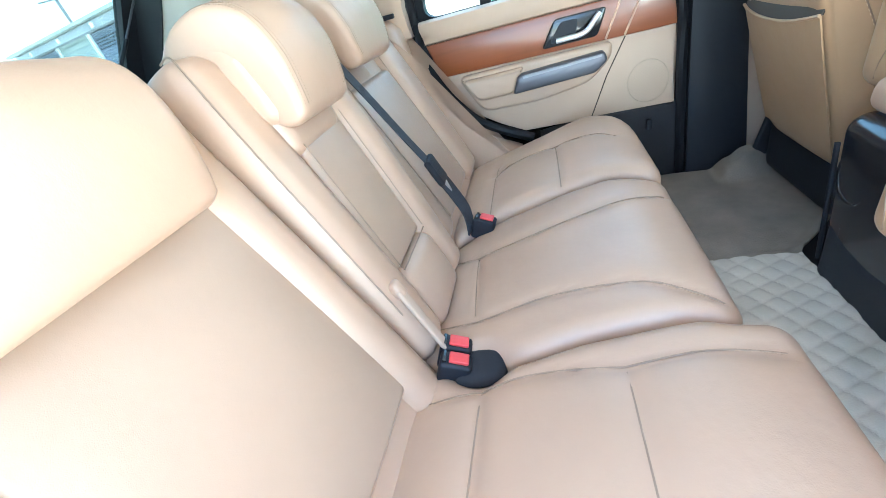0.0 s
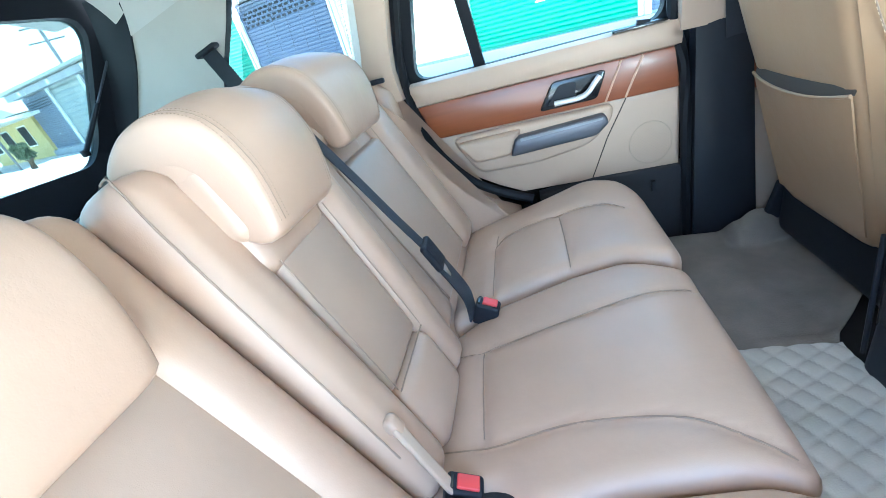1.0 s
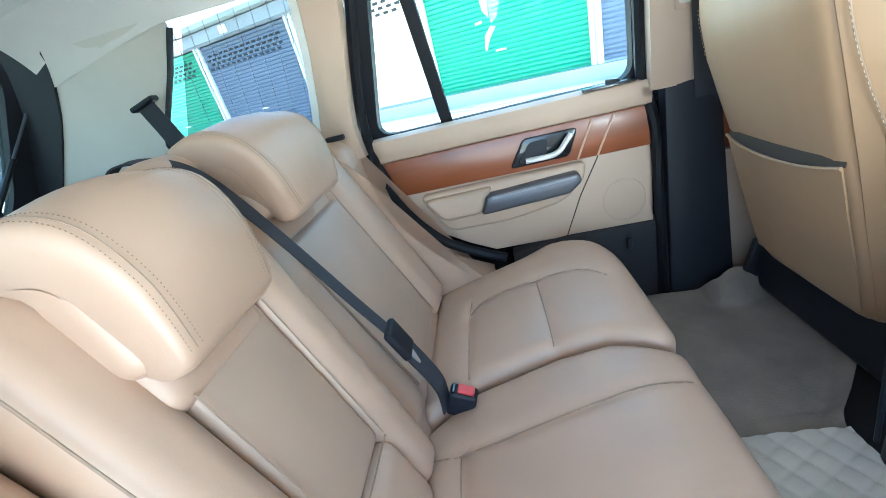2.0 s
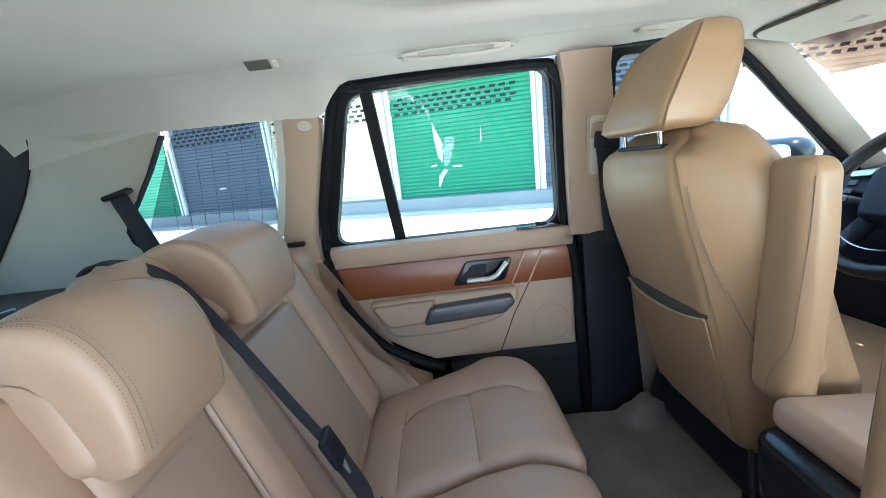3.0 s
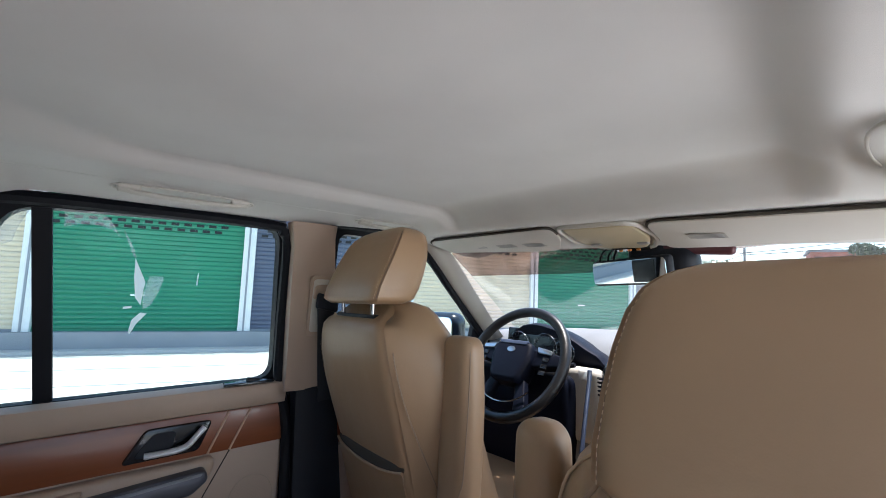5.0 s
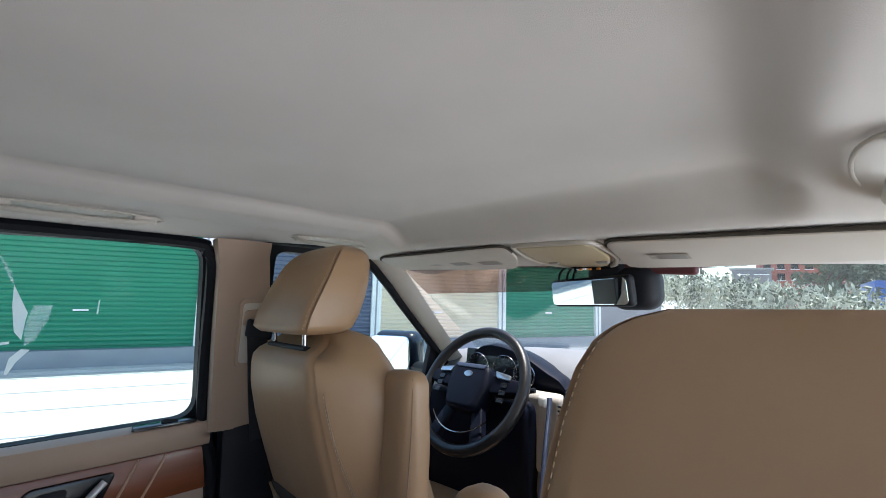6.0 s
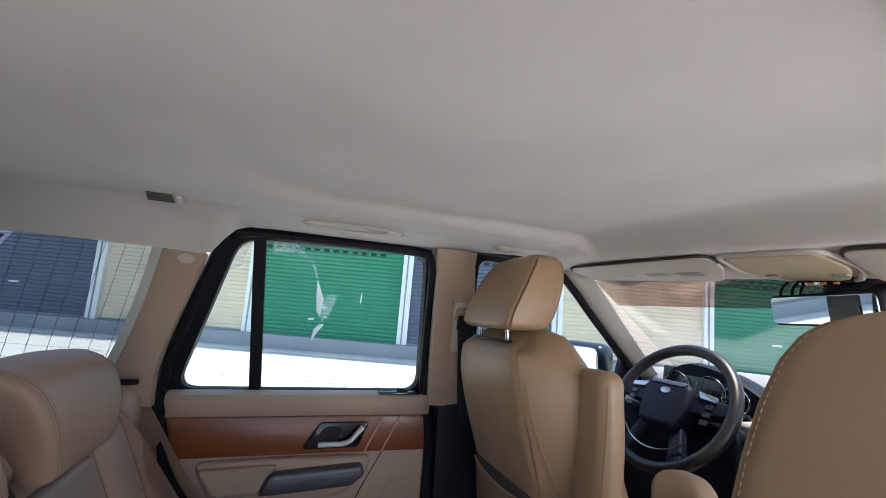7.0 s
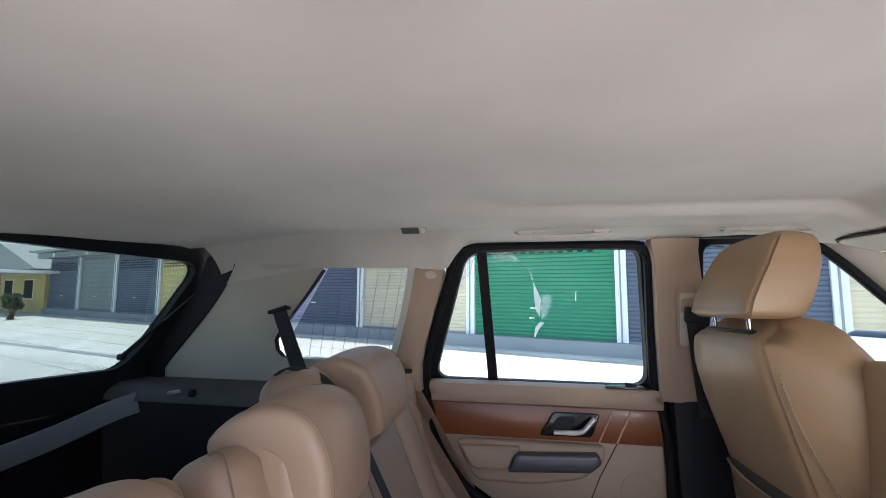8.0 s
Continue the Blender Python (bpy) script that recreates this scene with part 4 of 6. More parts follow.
def grab_handle(x0, x1, s, label):
    g = thing("grab_handle", ((x0 + x1) / 2, s * 0.48, 1.58), label, "grab handle", "roof grab handles")
    xm = (x0 + x1) / 2
    yy = 0.515 if s > 0 else 0.418
    z0 = liner_z(xm, s * yy) - 0.006
    n = 14
    pts = []
    for k in range(n + 1):
        u = k / n
        x = x0 + (x1 - x0) * u
        lift = (0.008 if s > 0 else 0.018) * (math.sin(math.pi * u) ** 0.35 if 0 < u < 1 else 0)
        pts.append(Vector((x, s * (yy - lift * 0.5), z0 - 0.002 - lift)))
    part("bar", sweep(pts, circle(0.007, 10, 0.005) if s > 0 else circle(0.013, 12, 0.008), up=(0, 0, 1)), TRIM_L, g)
    for x in (x0 + 0.012, x1 - 0.012):
        bm, _ = rbox((0.036, 0.022, 0.010), 0.005, (2, 2, 1), (0, 0, 0), None, pose(x, s * yy, z0 - 0.001, -s * 22, 0, 0))
        part("end_cap", bm, TRIM_L, g)
    rec = [Vector((xm + (x1 - x0 + 0.03) / 2 * math.cos(a), s * (yy + 0.002 + (0.013 if s > 0 else 0.040) * math.copysign(abs(math.sin(a)) ** 0.5, math.sin(a))), z0 + 0.0005 - 0.005 * math.sin(a))) for a in [2 * math.pi * k / 28 for k in range(28)]]
    part("recess_rim", tube(rec, 0.0018, True), TRIM_L, g)


grab_handle(0.280, 0.490, 1, "pale beige folding grab handle above the rear door")
grab_handle(0.765, 0.985, 1, "pale beige folding grab handle above the driver's door")
grab_handle(0.765, 0.945, -1, "pale beige folding grab handle above the passenger door")


# ---- front seats ----
def front_seat(y, x, dz, hz, label, inner):
    """inner: +1 or -1, the side of the centre console."""
    st = thing("front_seat", (x + 0.25, y, 0.62), label, "car seat", "front seats")

    def section(z, xr, wr, wf, depth, f=1.0):
        """A D-shaped section: flat narrow rear, flared sides, padded front."""
        half = [(0.0, 0.0), (0.0, wr * 0.25), (0.001, wr * 0.42), (0.005, wr * 0.488), (0.014, wr * 0.505), (0.010, wr * 0.52), (depth * 0.35, wr * 0.5 + (wf - wr) * 0.30), (depth * 0.75, wf * 0.49), (depth * 0.98, wf * 0.46), (depth * 1.02, wf * 0.36), (depth * 0.92, wf * 0.22), (depth * 0.90, 0.0)]
        line = half + [(a, -b) for a, b in reversed(half[1:-1])]
        cx = depth * 0.5
        return [Vector((xr + cx + (a - cx) * f, y + b * f, z)) for a, b in line]

    rows = [(0.760, 0.154, 0.25, 0.40, 0.15, 0.82), (0.780, 0.146, 0.27, 0.43, 0.16, 1), (0.855, 0.125, 0.28, 0.44, 0.17, 1), (0.95, 0.098, 0.285, 0.47, 0.18, 1), (1.05, 0.072, 0.29, 0.465, 0.17, 1), (1.13, 0.047, 0.30, 0.47, 0.165, 1), (1.20, 0.026, 0.305, 0.47, 0.155, 1), (1.27, 0.010, 0.296, 0.455, 0.155, 1), (1.31, 0.006, 0.284, 0.432, 0.148, 1), (1.335, 0.006, 0.268, 0.402, 0.138, 0.995), (1.350, 0.018, 0.252, 0.375, 0.122, 0.985), (1.362, 0.042, 0.236, 0.345, 0.10, 0.965), (1.378, 0.054, 0.214, 0.312, 0.082, 0.92), (1.390, 0.065, 0.17, 0.24, 0.05, 0.8)]
    smooth_rows = [tuple(v) for v in [[interp([(r[0], r[k]) for r in rows], rows[0][0] + (rows[-1][0] - rows[0][0]) * i / 44) if k else rows[0][0] + (rows[-1][0] - rows[0][0]) * i / 44 for k in range(6)] for i in range(45)]]
    loops = [section(r[0] + dz, x + r[1], r[2], r[3], r[4], r[5]) for r in smooth_rows]
    back = part("backrest", loft(loops), TAN, st, smooth=75)
    for k in (4, -4) if hz > 0 else ():
        pts = [lp[k] + Vector((-0.0004, 0, 0)) for lp in loops[3:-6]]
        part("seam", tube(pts, 0.0011), SEAM, back)
    # stitched seam that runs from the shoulder down the side of each bolster
    for k, sg in ((6, 1), (-6, -1)):
        line = []
        for i, lp in enumerate(loops[8:-7]):
            u = i / (len(loops) - 16)
            a, c = lp[k - sg], lp[k]
            line.append(a.lerp(c, 0.95 - 0.75 * ease(u * 1.1)) + Vector((-0.0022, sg * 0.0026, 0)))
        if hz > 0:
            part("seam", tube(line, 0.0012), SEAM, back)
            part("stitching", stitches([p + Vector((-0.003, sg * 0.003, 0)) for p in line], 0.0005, 0.0036, 0.0030), TAN_THREAD, back)
        else:
            pipe = [lp[6 * sg] + Vector((-0.001, sg * 0.001, 0.0005)) for lp in loops[5:-2]]
            part("piping", tube(pipe, 0.0017), TAN_PIPING, back, "pale leather piping")
            pipe = [lp[4 * sg] + Vector((-0.001, 0, 0)) for lp in loops[5:-13:2]] + [loops[-11][3 * sg] + Vector((-0.001, 0, 0)), loops[-9][2 * sg] + Vector((-0.001, 0, 0)), loops[-8][1 * sg] + Vector((-0.001, 0, 0)), loops[-8][0] + Vector((-0.001, 0, 0))]
            part("piping", tube(smooth_line(pipe, 4), 0.0017), TAN_PIPING, back, "pale leather piping")
    # map pocket: a panel with a slack upper edge
    sag = lambda u: 0.016 * (1 - (2 * u - 1) ** 2)
    rows_p, rim = [], []
    for i in range(11):
        v = i / 10
        row = []
        for j in range(13):
            u = j / 12
            ztop = 1.052 + dz - sag(u)
            z = 0.800 + dz + (ztop - 0.800 - dz) * v
            r = [interp([(q[0] + dz, q[m]) for q in rows], z) for m in (1, 2)]
            gap = 0.004 + 0.010 * v ** 3 * (1 - (2 * u - 1) ** 4)
            row.append(Vector((x + r[0] - gap, y + (u - 0.5) * r[1] * 0.96, z)))
        rows_p.append(row)
    rim = rows_p[-1]
    part("map_pocket", sheet(rows_p, 0.003, (1, 0, 0)), TAN, back, "slack leather map pocket")
    part("pocket_hem", tube(rim, 0.003), TAN, back)
    # Lining sheet in the pocket mouth, its brown darkened to hold the shade.
    part("pocket_mouth", sheet([[p + Vector((0.0065, 0, 0.012 + 0.012 * (1 - (2 * j / 12 - 1) ** 2))) for j, p in enumerate(rim)], [p + Vector((0.0035, 0, 0.0)) for p in rim]], 0.002, (1, 0, 0)), SHADED_LINING, back, "brown pocket lining, darkened for the shade in the mouth")

    # headrest, leaning forward, on two posts
    hr = []
    prof = [(0.0, 0.004, 0.22, 0.24, 0.085, 0.92), (0.010, -0.002, 0.240, 0.258, 0.104, 1), (0.04, 0.004, 0.244, 0.266, 0.112, 1), (0.08, 0.020, 0.244, 0.268, 0.108, 1), (0.12, 0.038, 0.240, 0.262, 0.100, 1), (0.155, 0.054, 0.232, 0.250, 0.090, 0.985), (0.178, 0.067, 0.220, 0.232, 0.080, 0.955), (0.192, 0.080, 0.200, 0.208, 0.062, 0.90), (0.200, 0.094, 0.160, 0.165, 0.036, 0.80)]
    for i in range(33):
        h = 0.2 * i / 32
        v = [interp([(q[0], q[m]) for q in prof], h) for m in range(1, 6)]
        hr.append(section(1.382 + hz + h * (0.88 if hz > 0 else 0.95), x + v[0], v[1], v[2], v[3], v[4]))
    head = part("headrest", loft(hr), TAN, st, smooth=75)
    for k in (1, -1):
        line = [lp[3 * k].lerp(lp[4 * k], 0.5) for lp in hr[2:-3]]
        part("seam", tube([p + Vector((-0.0002, 0, 0)) for p in line], 0.0009), SEAM, head)
        part("stitching", stitches([p + Vector((-0.0050, -k * 0.0018, 0)) for p in line], 0.00055, 0.0034, 0.0032), TAN_THREAD, head)
    for k in (-0.068, 0.068):
        part("headrest_post", tube([(x + 0.035, y + k, 1.33 + dz), (x + 0.030, y + k, 1.39 + hz)], 0.0045, n=10), CHROME, st, "chrome headrest post")
        part("post_collar", tube([(x + 0.036, y + k, 1.386 + dz), (x + 0.035, y + k, 1.396 + dz)], 0.011, n=12), BLACK, st)
    part("post_bridge", tube([(x + 0.036, y - 0.068, 1.383 + hz), (x + 0.036, y + 0.068, 1.383 + hz)], 0.003, n=8), CHROME, st)
    # Black plate added to give the shade in the recess under the headrest.
    bm, _ = rbox((0.05, 0.17, 0.008), 0.003, (2, 3, 1), (0, 0, 0), None, pose(x + 0.048, y, 1.354 + dz, 0, 4, 0))
    if hz > 0.0:
        part("recess_shade", bm, BLACK, back, "black plate for the shade in the headrest recess")

    # folding armrest on the console side
    def arm_warp(v):
        u = v.z / 0.37 + 0.5
        cut = 0.50 * ease((u - 0.62) / 0.40) * ease(v.x / 0.03)
        return (v.x * (1 - 0.20 * (1 - u)) * (1 - cut) + 0.02 * (1 - u), v.y, v.z)
    bm, fn = rbox((0.066, 0.082 if inner < 0 else 0.060, 0.37), 0.024, (3, 3, 14), (0.002, 0.006, 0), arm_warp, pose(x + (0.126 if inner < 0 else 0.108), y + inner * (0.236 if inner < 0 else 0.256), 1.142 + dz * 0.7, 0, 6, 0))
    arm = part("armrest", bm, TAN, st, "folded-up leather armrest", smooth=70)
    line = [fn((-0.030 + 0.010 * ease(k / 14), inner * 0.0345 * ease(k / 5), -0.17 + 0.345 * k / 16)) for k in range(17)]
    part("seam", tube(smooth_line(line, 2), 0.0009), SEAM, arm)
    part("stitching", stitches([p + Vector((0.004, 0, 0)) for p in smooth_line(line, 2)], 0.0004, 0.0034, 0.003), TAN_THREAD, arm)
    bm = bmesh.new()
    bmesh.ops.create_cone(bm, cap_ends=True, segments=20, radius1=0.017, radius2=0.015, depth=0.006, matrix=Matrix.Translation((x + 0.140, y + inner * (0.2745 if inner < 0 else 0.2945), 1.030 + dz * 0.7)) @ Matrix.Rotation(radians(90), 4, "X"))
    part("pivot_cap", bm, TAN, arm)

    bm, fn = rbox((0.52, 0.50, 0.16), 0.06, (8, 8, 3), (0, 0, 0.015), None, pose(x + 0.46, y, 0.83))
    part("cushion", bm, TAN, st, smooth=60)
    bm, fn = rbox((0.46, 0.44, 0.21), 0.03, (2, 2, 2), (0, 0, 0), None, pose(x + 0.41, y, 0.75))
    part("seat_base", bm, BLACK, st)
    bm, fn = rbox((0.036, 0.016, 0.10), 0.006, (2, 1, 2), (0, 0, 0), None, pose(x + 0.175, y + 0.20, 0.735, 0, 14, 0))
    part("rail_bracket", bm, BLACK, st, "black plastic seat rail cover")
    return st


SHADED_LINING = mat("shaded_pocket_lining", (0.06, 0.045, 0.032), 0.9, stain=0.1)
TAN_THREAD = mat("pale_thread", (0.56, 0.41, 0.27), 0.7, stain=0.05)
TAN_PIPING = mat("pale_piping", (0.56, 0.39, 0.25), 0.5, stain=0.05)
CHROME = mat("dark_chrome", (0.42, 0.43, 0.46), 0.15, 1.0, stain=0.03)
mat_grey = mat("grey_plastic", (0.33, 0.32, 0.30), 0.5, stain=0.06)
front_seat(0.428, 0.685, 0.012, 0.012, "tan leather driver's seat with a map pocket, headrest raised", -1)
front_seat(-0.345, 0.575, -0.09, -0.128, "tan leather passenger seat with its headrest lowered, stitched edges", 1)


# ---- centre console, floor mats ----
def console():
    c = thing("center_console", (0.85, 0.02, 0.64), "beige-lidded black centre console with rear vents and a storage bin", "console")
    bm, _ = rbox((0.55, 0.23, 0.30), 0.02, (4, 3, 4), (0, 0, 0), None, pose(1.03, 0.045, 0.80))
    part("body", bm, BLACK, c)
    bm, _ = rbox((0.34, 0.225, 0.05), 0.02, (5, 5, 2), (0, 0, 0.006), None, pose(0.93, 0.045, 0.965, 0, 4, 0))
    part("lid", bm, SAND, c, "pale leather console lid")
    bm, _ = rbox((0.06, 0.25, 0.27), 0.028, (2, 4, 4), (0.004, 0, 0), None, pose(0.783, 0.045, 0.815, 0, -4, 0))
    part("rear_panel", bm, GLOSS, c, "gloss black rear console panel")
    for y in (-0.035, 0.105):
        vt = [Vector((0.752, y + 0.01 + 0.036 * math.cos(a), 0.862 + 0.040 * math.sin(a))) for a in [2 * math.pi * k / 24 for k in range(24)]]
        v = part("vent_rim", tube(vt, 0.004, True, up=(1, 0, 0)), GLOSS, c, "gloss vent rim")
        for k in range(4):
            bm, _ = rbox((0.006, 0.06, 0.004), 0.001, (1, 1, 1), (0, 0, 0), None, pose(0.754, y + 0.01, 0.840 + 0.015 * k, 0, 25, 0))
            part("vane", bm, BLACK, v)
    rim = round_poly([(-0.05, 0.69), (0.12, 0.69), (0.12, 0.80), (-0.05, 0.80)], 0.03)
    part("bin_rim", tube([Vector((0.755 + (0.862 - z) * 0.07 - 0.004, y, z)) for y, z in rim], 0.0035, True, up=(1, 0, 0)), SILVER, c)
    for s in (-1, 1):
        line = [Vector((0.755 + (0.90 - z) * 0.07 - 0.006, 0.045 + s * 0.122, z)) for z in (0.68, 0.72, 0.80, 0.86, 0.90)]
        part("side_strip", tube(line, 0.004), BLACK, c, "black edge strip")
    bm = bmesh.new()
    bmesh.ops.create_cone(bm, cap_ends=True, segments=20, radius1=0.012, radius2=0.012, depth=0.004, matrix=pose(0.754, 0.045, 0.815, 0, 90, 0))
    part("socket_cap", bm, METAL, c)


console()


def quilted(x0, x1, y0, y1, z, step=0.036):
    """A floor sheet with raised padded diamonds."""
    nx, ny = int((x1 - x0) / 0.0036), int((y1 - y0) / 0.0036)
    rows = []
    for i in range(nx + 1):
        row = []
        for j in range(ny + 1):
            x, y = x0 + (x1 - x0) * i / nx, y0 + (y1 - y0) * j / ny
            a, b = (x * 0.95 + y * 0.55) / step, (x * 0.55 - y * 0.95) / step
            h = abs(math.sin(math.pi * a)) ** 0.25 * abs(math.sin(math.pi * b)) ** 0.25
            row.append((x, y, z + 0.007 * h + 0.004 * noise.noise((x * 9, y * 9, 0))))
        rows.append(row)
    return sheet(rows, 0.006, (0, 0, -1))


def floor_mats():
    q = part("tunnel_mat", quilted(0.44, 0.76, -0.64, 0.205, 0.664), MAT_G, smooth=60)
    tagged(q, "grey quilted vinyl floor mat over the tunnel, dusty", "floor mat", "rear floor mats")
    rows = []
    for i in range(61):
        row = []
        for j in range(53):
            u, v = i / 60, j / 52
            y = 0.19 + 0.485 * v
            x = 0.47 + (interp([(0.19, 0.755), (0.25, 0.785), (0.30, 0.835), (0.40, 0.925), (0.70, 0.965)], y) - 0.47) * u
            z = 0.632 + 0.007 * noise.noise((x * 7, y * 7, 2)) + 0.030 * ease((0.08 - v) / 0.1) + 0.006 * ease((v - 0.93) / 0.07)
            # the lip stands up along the sill, with a notch where it starts
            base = 0.580 + 0.030 * ease((x - 0.80) / 0.12)
            lip = ease((x - 0.752) / 0.022) * ease((y - base) / 0.07)
            z += lip * (0.066 + 0.008 * math.sin(x * 55) - 0.012 * ease((0.81 - x) / 0.03))
            y -= lip * 0.034
            z += 0.016 * ease((u - 0.90) / 0.1) * (1 - lip)
            z += 0.006 * math.exp(-((v - 0.13) / 0.02) ** 2) * ease((u - 0.55) / 0.2)
            row.append((x, y, z))
        rows.append(row)
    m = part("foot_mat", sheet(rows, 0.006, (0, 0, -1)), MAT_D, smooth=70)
    tagged(m, "dusty grey vinyl foot mat with a turned-up edge", "floor mat", "rear floor mats")
    bm, _ = rbox((0.34, 1.36, 0.10), 0.02, (2, 2, 2), (0, 0, 0), None, pose(0.33, 0, 0.665))
    tagged(part("seat_riser", bm, CARPET), "black carpeted step under the rear bench", "floor", kind="structure")


floor_mats()


# ---- steering wheel, dashboard, windscreen ----
def steering_wheel():
    w = thing("steering_wheel", (1.30, 0.386, 1.02), "black leather steering wheel with silver-edged spokes and thumb buttons", "steering wheel")
    m = pose(1.240, 0.413, 1.222, 0, 32, 0)
    ring = [m @ Vector((0, 0.170 * math.cos(a), 0.170 * math.sin(a))) for a in [2 * math.pi * k / 48 for k in range(48)]]
    part("rim", tube(ring, 0.0155, True, 12, up=m.to_3x3() @ Vector((1, 0, 0))), RIM, w, "black leather rim")

    def plate(name, poly, x0, depth, material, bevel=0.006, label=""):
        part(name, prism(poly, lambda a, c, k: m @ Vector((x0 - k, a, c)), depth, bevel, 3), material, w, label)
    hub = round_poly([(-0.066, 0.056), (0.066, 0.056), (0.074, 0.008), (0.052, -0.070), (-0.052, -0.070), (-0.074, 0.008)], 0.020)
    plate("hub", hub, 0.025, 0.055, NAVY, 0.014)
    # Blue-grey strip paints the highlight on the upper bevel of the hub.
    crown = round_poly([(-0.056, 0.055), (0.056, 0.055), (0.050, 0.043), (-0.050, 0.043)], 0.004)
    plate("hub_highlight", crown, -0.026, 0.006, CROWN, 0.002, "upper edge of the hub with its highlight painted blue-grey")
    for s in (-1, 1):
        sp = round_poly([(s * 0.055, 0.044), (s * 0.160, 0.034), (s * 0.162, 0.000), (s * 0.07, -0.012)], 0.008)
        plate("spoke", sp, 0.022, 0.030, NAVY, 0.006)
        strip = round_poly([(s * 0.076, 0.050), (s * 0.128, 0.042), (s * 0.128, 0.028), (s * 0.084, 0.032)], 0.004)
        plate("spoke_trim", strip, -0.008, 0.006, METAL, 0.002, "silver spoke trim")
        low = round_poly([(s * 0.030, -0.055), (s * 0.062, -0.050), (s * 0.095, -0.135), (s * 0.060, -0.155)], 0.008)
        plate("lower_spoke", low, 0.018, 0.022, NAVY, 0.005)
        for k in range(3):
            b0 = 0.014 - 0.020 * k
            bt = round_poly([(s * 0.104, b0 + 0.007), (s * 0.124, b0 + 0.007), (s * 0.124, b0 - 0.006), (s * 0.104, b0 - 0.006)], 0.002)
            plate("thumb_button", bt, -0.008, 0.004, GLOSS, 0.0015)
    badge = [(0.015 * math.cos(a), 0.026 + 0.009 * math.sin(a)) for a in [2 * math.pi * k / 20 for k in range(20)]]
    plate("badge", badge, -0.0285, 0.003, METAL, 0.001, "small oval metal badge")
    arc = [m @ Vector((-0.012, 0.128 * math.cos(a), 0.128 * math.sin(a))) for a in [radians(222 + 6 * k) for k in range(17)]]
    part("lower_arc", tube(arc, 0.0022), CHROME, w, "thin silver arc between the lower spokes")
    part("column", tube([m @ Vector((0.02, 0, 0)), m @ Vector((0.20, 0, -0.02))], 0.055, n=16), BLACK, w)
    for s in (-1, 1):
        part("stalk", tube([m @ Vector((0.05, s * 0.05, 0.005)), m @ Vector((0.045, s * 0.17, 0.035))], 0.007), BLACK, w, "black column stalk")


NAVY = mat("navy_black_plastic", (0.005, 0.007, 0.016), 0.5, grain=0.2, spec=0.15)
CROWN = mat("blue_grey_plastic", (0.07, 0.09, 0.15), 0.3, stain=0.05)
RIM = mat("rim_leather", (0.011, 0.011, 0.012), 0.36, grain=0.3, grain_scale=700)
steering_wheel()


